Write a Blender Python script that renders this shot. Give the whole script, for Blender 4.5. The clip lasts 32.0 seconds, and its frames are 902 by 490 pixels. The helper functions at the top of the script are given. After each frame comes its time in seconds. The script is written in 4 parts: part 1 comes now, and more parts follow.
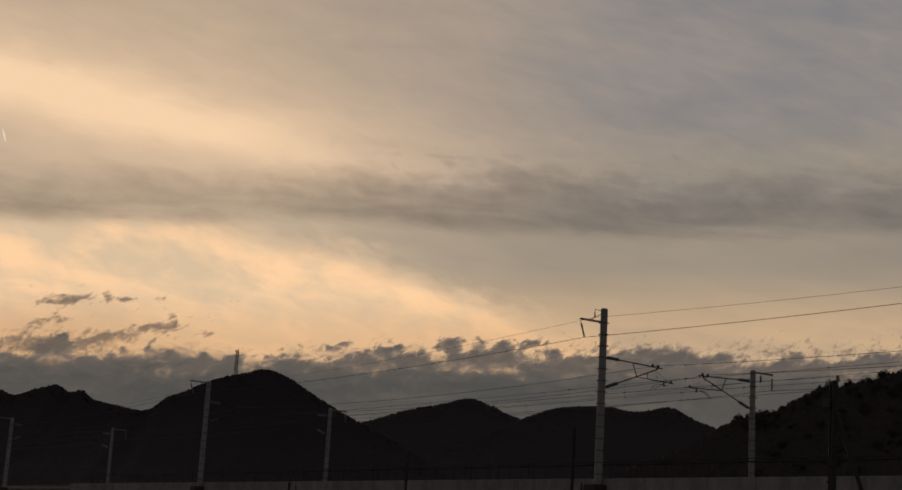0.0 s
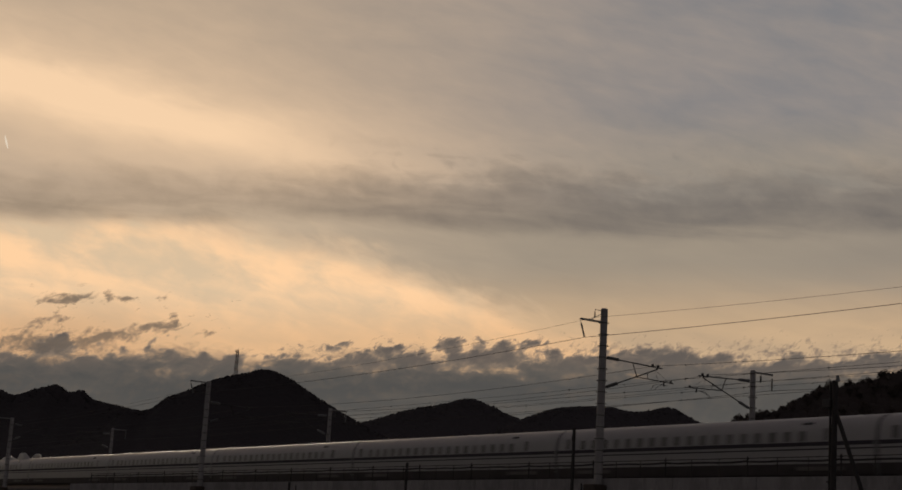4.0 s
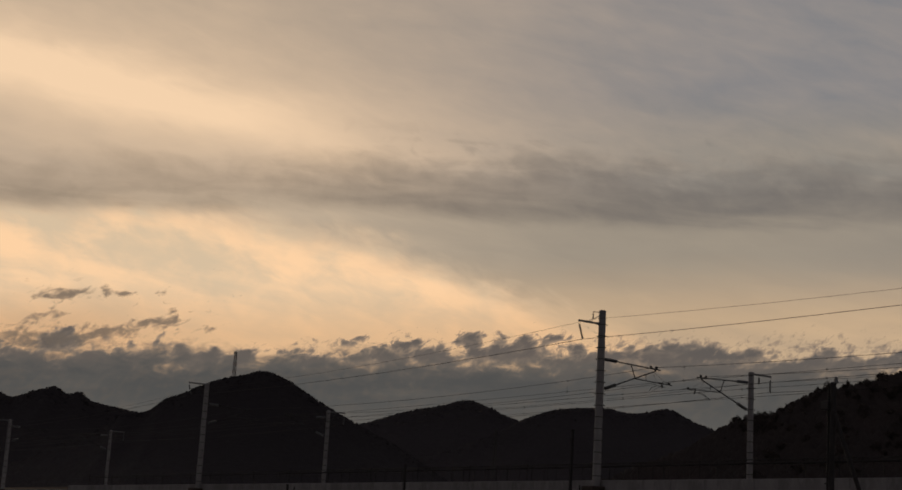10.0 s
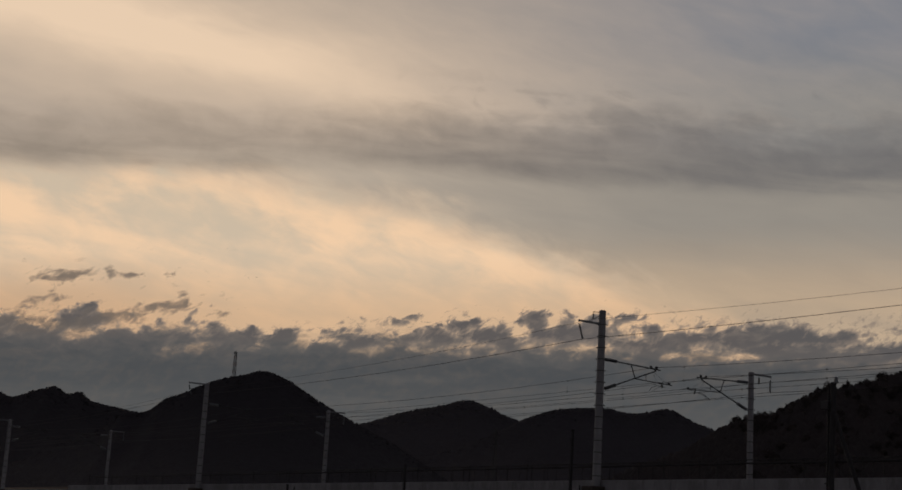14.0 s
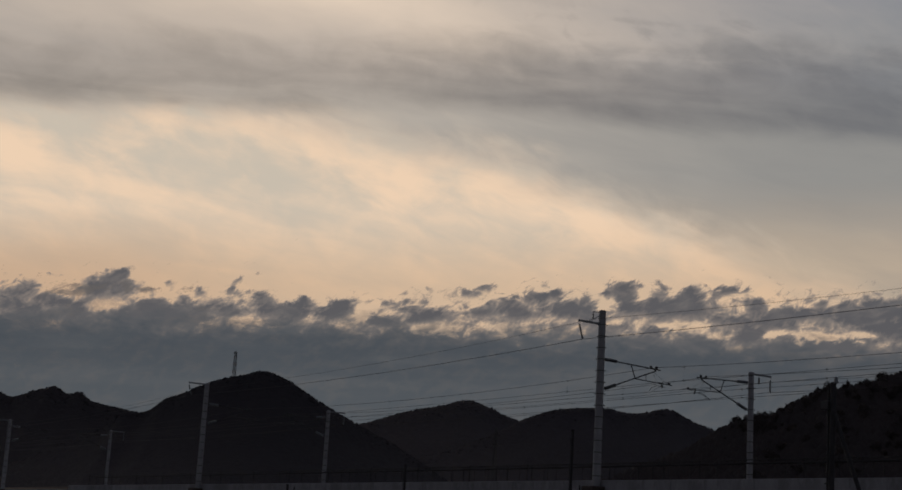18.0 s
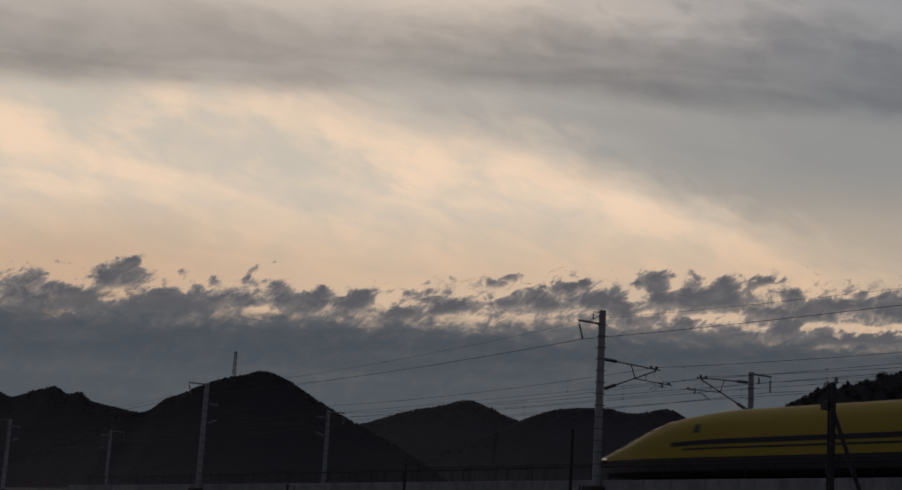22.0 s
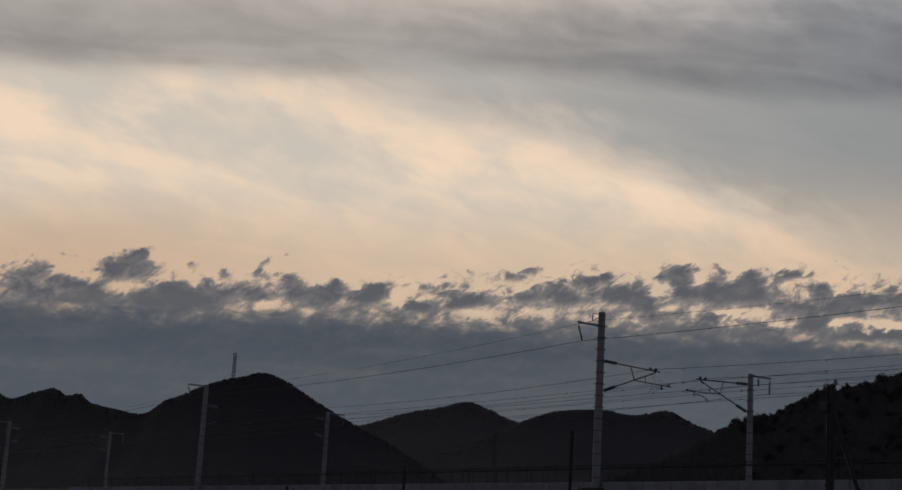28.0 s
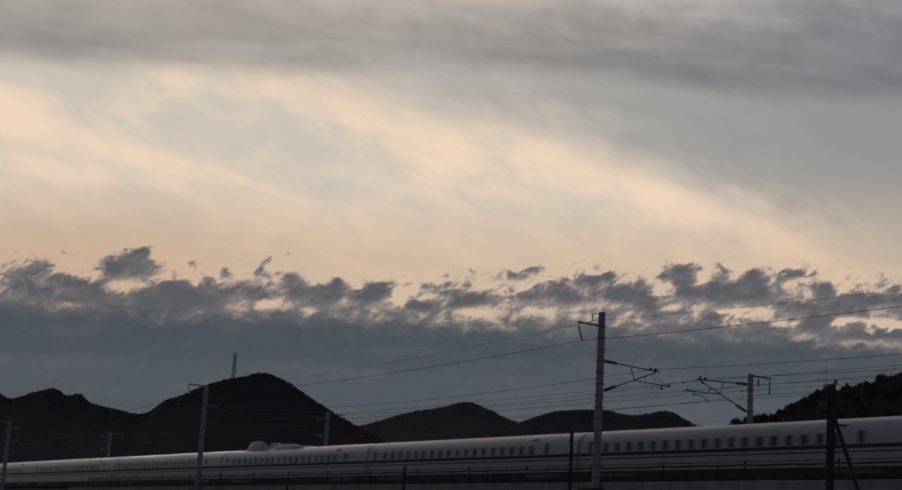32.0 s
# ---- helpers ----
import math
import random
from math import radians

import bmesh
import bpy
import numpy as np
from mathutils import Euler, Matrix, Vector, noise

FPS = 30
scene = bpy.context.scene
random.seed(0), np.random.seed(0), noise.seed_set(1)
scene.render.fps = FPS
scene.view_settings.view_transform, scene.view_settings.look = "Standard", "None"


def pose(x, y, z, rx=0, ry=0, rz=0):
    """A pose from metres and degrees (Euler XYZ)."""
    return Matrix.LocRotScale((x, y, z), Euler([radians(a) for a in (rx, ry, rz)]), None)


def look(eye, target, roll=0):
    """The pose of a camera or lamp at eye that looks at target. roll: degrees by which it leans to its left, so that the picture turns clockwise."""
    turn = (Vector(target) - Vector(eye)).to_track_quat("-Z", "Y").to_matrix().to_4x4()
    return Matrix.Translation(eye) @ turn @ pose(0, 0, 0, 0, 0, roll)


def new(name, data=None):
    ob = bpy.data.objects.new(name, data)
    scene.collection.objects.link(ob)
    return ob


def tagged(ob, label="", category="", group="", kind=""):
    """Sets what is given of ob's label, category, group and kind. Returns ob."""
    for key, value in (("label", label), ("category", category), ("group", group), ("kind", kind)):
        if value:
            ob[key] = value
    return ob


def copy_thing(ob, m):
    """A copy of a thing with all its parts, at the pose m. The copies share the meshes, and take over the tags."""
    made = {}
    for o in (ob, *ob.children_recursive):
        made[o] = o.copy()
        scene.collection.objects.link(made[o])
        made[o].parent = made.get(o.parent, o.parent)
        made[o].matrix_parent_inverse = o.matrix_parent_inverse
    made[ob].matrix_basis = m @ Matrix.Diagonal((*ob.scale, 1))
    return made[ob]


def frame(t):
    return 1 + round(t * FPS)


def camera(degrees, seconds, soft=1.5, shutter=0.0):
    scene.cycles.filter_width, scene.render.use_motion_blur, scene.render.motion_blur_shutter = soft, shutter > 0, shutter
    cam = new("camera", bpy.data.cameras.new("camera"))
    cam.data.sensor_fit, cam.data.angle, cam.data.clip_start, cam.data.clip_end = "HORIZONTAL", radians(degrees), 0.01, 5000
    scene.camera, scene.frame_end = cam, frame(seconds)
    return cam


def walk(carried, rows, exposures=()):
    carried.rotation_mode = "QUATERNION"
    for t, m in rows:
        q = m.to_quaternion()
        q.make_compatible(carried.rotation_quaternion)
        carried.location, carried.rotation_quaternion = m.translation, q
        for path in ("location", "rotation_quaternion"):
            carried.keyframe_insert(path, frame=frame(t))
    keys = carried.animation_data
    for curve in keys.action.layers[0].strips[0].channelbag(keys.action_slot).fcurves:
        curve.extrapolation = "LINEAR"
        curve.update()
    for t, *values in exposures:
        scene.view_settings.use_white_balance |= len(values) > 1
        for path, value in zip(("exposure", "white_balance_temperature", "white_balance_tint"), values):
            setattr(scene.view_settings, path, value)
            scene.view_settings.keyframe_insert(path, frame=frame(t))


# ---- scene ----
# One plan: x runs along the tracks, y away from the camera across them, z up; the ground lies at z = 0.
EYE = Vector((61.92, -50.74, 1.6))
AIM = Vector((-0.8186, 0.5383, 0.2003))
ROLL = 3.346
PIX = 1.0 / 2600.0
cam = camera(33.57, 32.0, soft=1.7, shutter=0.15)


def aimed(right, down):
    """The camera's pose, turned by two small angles from its middle position."""
    turn = Euler((-down * -PIX, right * PIX, 0)).to_matrix().to_4x4()
    return look(EYE, EYE + AIM * 100, ROLL) @ turn


walk(cam, [(0.0, aimed(3, -3)), (8.5, aimed(3, -3)), (9.0, aimed(0, 0)), (25.5, aimed(0, 0)), (27.5, aimed(-1, 3)), (32.0, aimed(-1, 3))],
     exposures=[(0.0, 0.0, 6500, 10), (8.5, 0.0, 6500, 10), (12.0, -0.04, 5900, 8), (14.0, -0.10, 5750, 8.2), (17.0, -0.10, 5430, 7.3), (19.0, -0.04, 5140, 6.5), (25.5, -0.03, 5100, 6.5), (27.5, 0.0, 5000, 5.5), (32.0, 0.0, 5000, 5.5)])

# ---- world and sun ----
SUN_WAY = Vector((-0.95, 0.40, 0.16)).normalized()
world = bpy.data.worlds.new("world")
scene.world = world
world.use_nodes = True
wt = world.node_tree
wt.nodes.clear()
sky = wt.nodes.new("ShaderNodeTexSky")
sky.sky_type, sky.sun_disc = "NISHITA", False
sky.sun_elevation, sky.sun_rotation = math.asin(SUN_WAY.z), math.atan2(SUN_WAY.x, SUN_WAY.y)
clear = wt.nodes.new("ShaderNodeBackground")
clear.inputs["Strength"].default_value = 0.02
wt.links.new(sky.outputs[0], clear.inputs["Color"])
veil = wt.nodes.new("ShaderNodeBackground")
veil.inputs["Color"].default_value = (0.29, 0.215, 0.196, 1)
veil.inputs["Strength"].default_value = 0.29
both = wt.nodes.new("ShaderNodeAddShader")
wt.links.new(clear.outputs[0], both.inputs[0])
wt.links.new(veil.outputs[0], both.inputs[1])
wout = wt.nodes.new("ShaderNodeOutputWorld")
wt.links.new(both.outputs[0], wout.inputs["Surface"])

sun = new("sun", bpy.data.lights.new("sun", "SUN"))
sun.data.energy, sun.data.angle, sun.data.color = 0.45, radians(14), (1.0, 0.86, 0.7)
sun.matrix_world = look(SUN_WAY * 50, (0, 0, 0))


# ---- materials ----
def lin(r, g, b):
    return tuple((c / 255 / 12.92) if c / 255 <= 0.04045 else ((c / 255 + 0.055) / 1.055) ** 2.4 for c in (r, g, b)) + (1.0,)


class Nodes:
    """Short forms for building a node tree."""

    def __init__(self, name):
        self.mat = bpy.data.materials.new(name)
        self.mat.use_nodes = True
        self.t = self.mat.node_tree
        self.t.nodes.clear()
        self.out = self.t.nodes.new("ShaderNodeOutputMaterial")

    def put(self, socket, value):
        if isinstance(value, bpy.types.NodeSocket):
            self.t.links.new(value, socket)
        else:
            socket.default_value = value

    def node(self, kind, **inputs):
        n = self.t.nodes.new(kind)
        for key, value in inputs.items():
            self.put(n.inputs[key.replace("_", " ")], value)
        return n

    def m(self, op, a, b=0.0, c=0.0, clamp=False):
        n = self.t.nodes.new("ShaderNodeMath")
        n.operation, n.use_clamp = op, clamp
        for i, v in enumerate((a, b, c)):
            self.put(n.inputs[i], v)
        return n.outputs[0]

    def add(self, a, b):
        return self.m("ADD", a, b)

    def sub(self, a, b):
        return self.m("SUBTRACT", a, b)

    def mul(self, a, b):
        return self.m("MULTIPLY", a, b)

    def step(self, x, lo, hi, a=0.0, b=1.0):
        n = self.t.nodes.new("ShaderNodeMapRange")
        n.interpolation_type = "SMOOTHSTEP"
        for i, v in enumerate((x, lo, hi, a, b)):
            self.put(n.inputs[i], v)
        return n.outputs[0]

    def bell(self, x, mid, width):
        d = self.m("DIVIDE", self.sub(x, mid), width)
        return self.m("POWER", 2.71828, self.mul(self.mul(d, d), -1.0))

    def vec(self, x, y, z=0.0):
        n = self.t.nodes.new("ShaderNodeCombineXYZ")
        for i, v in enumerate((x, y, z)):
            self.put(n.inputs[i], v)
        return n.outputs[0]

    def noise(self, vec, scale, detail=4.0, rough=0.55, distort=0.0):
        n = self.t.nodes.new("ShaderNodeTexNoise")
        self.put(n.inputs["Vector"], vec)
        for key, v in (("Scale", scale), ("Detail", detail), ("Roughness", rough), ("Distortion", distort)):
            self.put(n.inputs[key], v)
        return n.outputs["Fac"]

    def mix(self, fac, a, b):
        n = self.t.nodes.new("ShaderNodeMix")
        n.data_type = "RGBA"
        self.put(n.inputs[0], fac)
        self.put(n.inputs[6], a)
        self.put(n.inputs[7], b)
        return n.outputs[2]


def surface(name, colour, rough=0.7, metal=0.0, grain=8.0, vary=0.25, stain=0.5, bump=0.2, spread=0.0, streak=1.0):
    """A surface with fine grain and larger stains; spread: how much pieces differ from one another."""
    k = Nodes(name)
    co = k.node("ShaderNodeTexCoord").outputs["Object"]
    sep = k.node("ShaderNodeSeparateXYZ", Vector=co)
    rnd = k.node("ShaderNodeObjectInfo").outputs["Random"]
    pos = k.vec(k.add(sep.outputs[0], k.mul(rnd, 37.0)), sep.outputs[1], k.mul(sep.outputs[2], 1.0 / streak))
    fine = k.noise(pos, grain, 6.0, 0.6)
    wide = k.noise(pos, stain, 4.0, 0.6, 0.6)
    base = tuple(colour) + (1.0,)
    dark = tuple(c * (1 - vary) for c in colour) + (1.0,)
    pale = tuple(min(0.9, c * (1 + vary)) for c in colour) + (1.0,)
    c1 = k.mix(k.step(wide, 0.35, 0.68), dark, base)
    c2 = k.mix(k.mul(k.step(fine, 0.45, 0.75), 0.6), c1, pale)
    if spread:
        hsv = k.node("ShaderNodeHueSaturation", Color=c2)
        k.put(hsv.inputs["Value"], k.add(1.0 - spread, k.mul(rnd, 2 * spread)))
        c2 = hsv.outputs[0]
    b = k.node("ShaderNodeBump", Height=fine)
    b.inputs["Strength"].default_value, b.inputs["Distance"].default_value = bump, 0.02
    p = k.node("ShaderNodeBsdfPrincipled")
    k.put(p.inputs["Base Color"], c2)
    k.put(p.inputs["Roughness"], k.add(rough - 0.08, k.mul(wide, 0.16)))
    p.inputs["Metallic"].default_value = metal
    k.put(p.inputs["Normal"], b.outputs[0])
    k.put(k.out.inputs["Surface"], p.outputs[0])
    return k.mat


def glowing(name, colour, strength):
    k = Nodes(name)
    e = k.node("ShaderNodeEmission", Color=tuple(colour) + (1.0,), Strength=strength)
    k.put(k.out.inputs["Surface"], e.outputs[0])
    return k.mat


M_GROUND = surface("dry_field", (0.09, 0.078, 0.056), 0.95, grain=0.6, stain=0.03, vary=0.35)
M_EARTH = surface("embankment_earth", (0.034, 0.026, 0.021), 0.95, grain=2.0, stain=0.2, vary=0.35, bump=0.5)
M_BALLAST = surface("ballast", (0.08, 0.066, 0.06), 0.95, grain=14.0, stain=0.8, vary=0.4, bump=1.0)
M_CONCRETE = surface("weathered_concrete", (0.27, 0.257, 0.26), 0.85, grain=6.0, stain=0.7, vary=0.3, bump=0.25, spread=0.10, streak=3.0)
M_CURB = surface("stained_dark_concrete", (0.07, 0.05, 0.045), 0.9, grain=4.0, stain=0.6, vary=0.4, spread=0.25)
M_POLE = surface("spun_concrete", (0.295, 0.282, 0.282), 0.75, grain=5.0, stain=0.9, vary=0.2, spread=0.04)
M_RUST = surface("rusty_steel", (0.06, 0.04, 0.032), 0.7, grain=12.0, stain=1.5, vary=0.4)
M_STEEL = surface("galvanised_steel", (0.22, 0.22, 0.225), 0.5, 0.7, grain=10.0, stain=1.0, vary=0.2)
M_DARKSTEEL = surface("dark_steel", (0.045, 0.044, 0.045), 0.5, 0.4, grain=10.0, stain=1.0, vary=0.3)
M_DULLSTEEL = surface("dull_steel", (0.065, 0.06, 0.06), 0.6, 0.4, grain=10.0, stain=1.0, vary=0.25)
M_POST = surface("weathered_post_steel", (0.036, 0.032, 0.033), 0.8, grain=9.0, stain=1.2, vary=0.35)
M_TAR = surface("tarred_steel", (0.024, 0.021, 0.021), 0.8, grain=9.0, stain=1.2, vary=0.35)
M_INSULATOR = surface("grey_insulator", (0.15, 0.155, 0.16), 0.35, grain=5.0, stain=1.0, vary=0.15)
M_WIRE = surface("weathered_wire", (0.04, 0.036, 0.034), 0.6, 0.5, grain=3.0, stain=1.0, vary=0.2)
M_RAIL = surface("rail_steel", (0.12, 0.09, 0.08), 0.45, 0.8, grain=3.0, stain=0.4, vary=0.3)
M_WHITE = surface("white_train_paint", (0.37, 0.365, 0.36), 0.32, grain=1.5, stain=0.25, vary=0.05, bump=0.0)
# darker copy of the white paint; train A's dimmer light is in its colour
M_DIMWHITE = surface("dulled_white_train_paint", (0.335, 0.325, 0.322), 0.45, grain=1.5, stain=0.25, vary=0.08, bump=0.0)
M_YELLOW = surface("yellow_train_paint", (0.365, 0.258, 0.005), 0.58, grain=1.5, stain=0.25, vary=0.08, bump=0.0)
M_BLUE = surface("blue_stripe_paint", (0.030, 0.024, 0.034), 0.7, grain=1.5, stain=0.3, vary=0.1, bump=0.0)
M_GREYPAINT = surface("grey_train_paint", (0.36, 0.355, 0.35), 0.35, grain=1.5, stain=0.3, vary=0.08, bump=0.0)
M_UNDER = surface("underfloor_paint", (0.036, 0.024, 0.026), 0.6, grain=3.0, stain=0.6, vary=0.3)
M_GLASS = surface("dark_train_glass", (0.012, 0.013, 0.016), 0.25, grain=2.0, stain=0.5, vary=0.2, bump=0.0)
# no blinds here: motion blur of dark windows is put into a pale colour
M_BLURPANE = surface("window_with_lowered_blind", (0.15, 0.143, 0.14), 0.3, grain=2.0, stain=0.5, vary=0.25, bump=0.0, spread=0.25)
M_GANGWAY = surface("rubber_gangway", (0.12, 0.12, 0.12), 0.75, grain=6.0, stain=1.0, vary=0.2)
M_HEAD = glowing("headlight_glow", (1.0, 0.95, 0.85), 0.9)
M_TAIL = surface("red_lamp_glass", (0.10, 0.012, 0.01), 0.2, grain=2.0, stain=0.5, vary=0.1, bump=0.0)
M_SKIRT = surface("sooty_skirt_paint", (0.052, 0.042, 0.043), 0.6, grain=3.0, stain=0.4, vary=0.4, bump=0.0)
M_PALEPANEL = surface("worn_skirt_panel", (0.12, 0.105, 0.10), 0.55, grain=3.0, stain=0.6, vary=0.3, bump=0.0)
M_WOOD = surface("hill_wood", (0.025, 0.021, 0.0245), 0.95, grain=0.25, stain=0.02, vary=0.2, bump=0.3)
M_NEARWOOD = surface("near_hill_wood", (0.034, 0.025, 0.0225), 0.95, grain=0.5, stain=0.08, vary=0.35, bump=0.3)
# hill wood with aerial haze mixed into its base colour: paler and bluer
M_HAZEWOOD = surface("distant_hill_wood", (0.040, 0.035, 0.040), 0.95, grain=0.2, stain=0.01, vary=0.2, bump=0.3)
M_LEAF = surface("dusk_leaves", (0.072, 0.056, 0.047), 0.8, grain=1.2, stain=0.3, vary=0.4, spread=0.3)
M_BARK = surface("bark", (0.07, 0.055, 0.045), 0.9, grain=6.0, stain=1.0, vary=0.3)
M_REDWHITE = [surface("tower_red_paint", (0.10, 0.05, 0.045), 0.6, stain=0.2), surface("tower_white_paint", (0.16, 0.155, 0.155), 0.6, stain=0.2)]


# ---- mesh helpers ----
def part(name, bm, material, parent=None, label="", smooth=False):
    """Links a bmesh as one mesh object under a thing or a part."""
    me = bpy.data.meshes.new(name)
    bmesh.ops.recalc_face_normals(bm, faces=bm.faces)
    if smooth:
        for f in bm.faces:
            f.smooth = True
    bm.to_mesh(me)
    bm.free()
    for s in material if isinstance(material, (list, tuple)) else [material]:
        me.materials.append(s)
    ob = new(name, me)
    if parent:
        ob.parent = parent
    if label:
        ob["label"] = label
    return ob


def again(ob, parent, m):
    """Another object on the same mesh under a thing."""
    o = new(ob.name.split(".")[0], ob.data)
    o.parent, o.matrix_basis = parent, m
    if "label" in ob:
        o["label"] = ob["label"]
    return o


def box(bm, x0, x1, y0, y1, z0, z1, bevel=0.0):
    r = bmesh.ops.create_cube(bm, size=1.0)
    bmesh.ops.scale(bm, vec=(x1 - x0, y1 - y0, z1 - z0), verts=r["verts"])
    bmesh.ops.translate(bm, vec=((x0 + x1) / 2, (y0 + y1) / 2, (z0 + z1) / 2), verts=r["verts"])
    if bevel:
        es = list({e for v in r["verts"] for e in v.link_edges})
        bmesh.ops.bevel(bm, geom=es, offset=bevel, segments=1, affect="EDGES")


def rod(bm, a, b, r0, r1=None, n=8):
    a, b = Vector(a), Vector(b)
    d = b - a
    m = Matrix.Translation((a + b) / 2) @ d.to_track_quat("Z", "Y").to_matrix().to_4x4()
    bmesh.ops.create_cone(bm, cap_ends=True, segments=n, radius1=r0, radius2=r0 if r1 is None else r1, depth=d.length, matrix=m)


def tube(bm, pts, r, n=5):
    """A thin tube along a run of points."""
    rings = []
    for i, p in enumerate(pts):
        d = (Vector(pts[min(i + 1, len(pts) - 1)]) - Vector(pts[max(i - 1, 0)])).normalized()
        s = d.cross(Vector((0, 0, 1)))
        s = s.normalized() if s.length > 1e-3 else Vector((1, 0, 0))
        u = s.cross(d)
        rings.append([bm.verts.new(Vector(p) + (s * math.cos(6.2832 * j / n) + u * math.sin(6.2832 * j / n)) * r) for j in range(n)])
    for a, b in zip(rings, rings[1:]):
        for j in range(n):
            bm.faces.new((a[j], a[(j + 1) % n], b[(j + 1) % n], b[j]))
    bm.faces.new(rings[0])
    bm.faces.new(rings[-1])


def insulator(bm, a, b, r, ribs, n=8):
    """A ribbed insulator turned in one piece between two points."""
    a, b = Vector(a), Vector(b)
    d = (b - a).normalized()
    s = d.orthogonal().normalized()
    u = d.cross(s)
    rings = []
    outline = [(0.0, 0.55)]
    for i in range(ribs):
        outline += [((i + q) / ribs, w) for q, w in ((0.2, 0.55), (0.28, 1.0), (0.66, 0.72), (0.8, 0.55))]
    for q, w in outline + [(1.0, 0.55)]:
        p = a.lerp(b, q)
        rings.append([bm.verts.new(p + (s * math.cos(6.2832 * j / n) + u * math.sin(6.2832 * j / n)) * r * w) for j in range(n)])
    for e, f in zip(rings, rings[1:]):
        for j in range(n):
            bm.faces.new((e[j], e[(j + 1) % n], f[(j + 1) % n], f[j]))
    bm.faces.new(rings[0])
    bm.faces.new(rings[-1])


# ---- sky ----
LEFT_HALF, TOP_HALF = 784.0, 426.0


def sky_sheet(name, depth, material, x0, x1, y0, y1, label):
    """A huge upright sheet of sky far behind the hills; its own space is in units of 1/2600 of its depth."""
    k = depth * PIX
    bm = bmesh.new()
    vs = [bm.verts.new(((x - LEFT_HALF) * k, (TOP_HALF - y) * k, 0)) for x, y in ((x0, y1), (x1, y1), (x1, y0), (x0, y0))]
    bm.faces.new(vs)
    ob = part(name, bm, material)
    ob.visible_shadow = False
    return tagged(ob, label, "sky", kind="structure")


def sky_space(k, depth):
    co = k.node("ShaderNodeTexCoord").outputs["Object"]
    s = k.node("ShaderNodeSeparateXYZ", Vector=co)
    u = k.add(k.mul(s.outputs[0], 1.0 / (depth * PIX)), LEFT_HALF)
    v = k.sub(TOP_HALF, k.mul(s.outputs[1], 1.0 / (depth * PIX)))
    return u, v


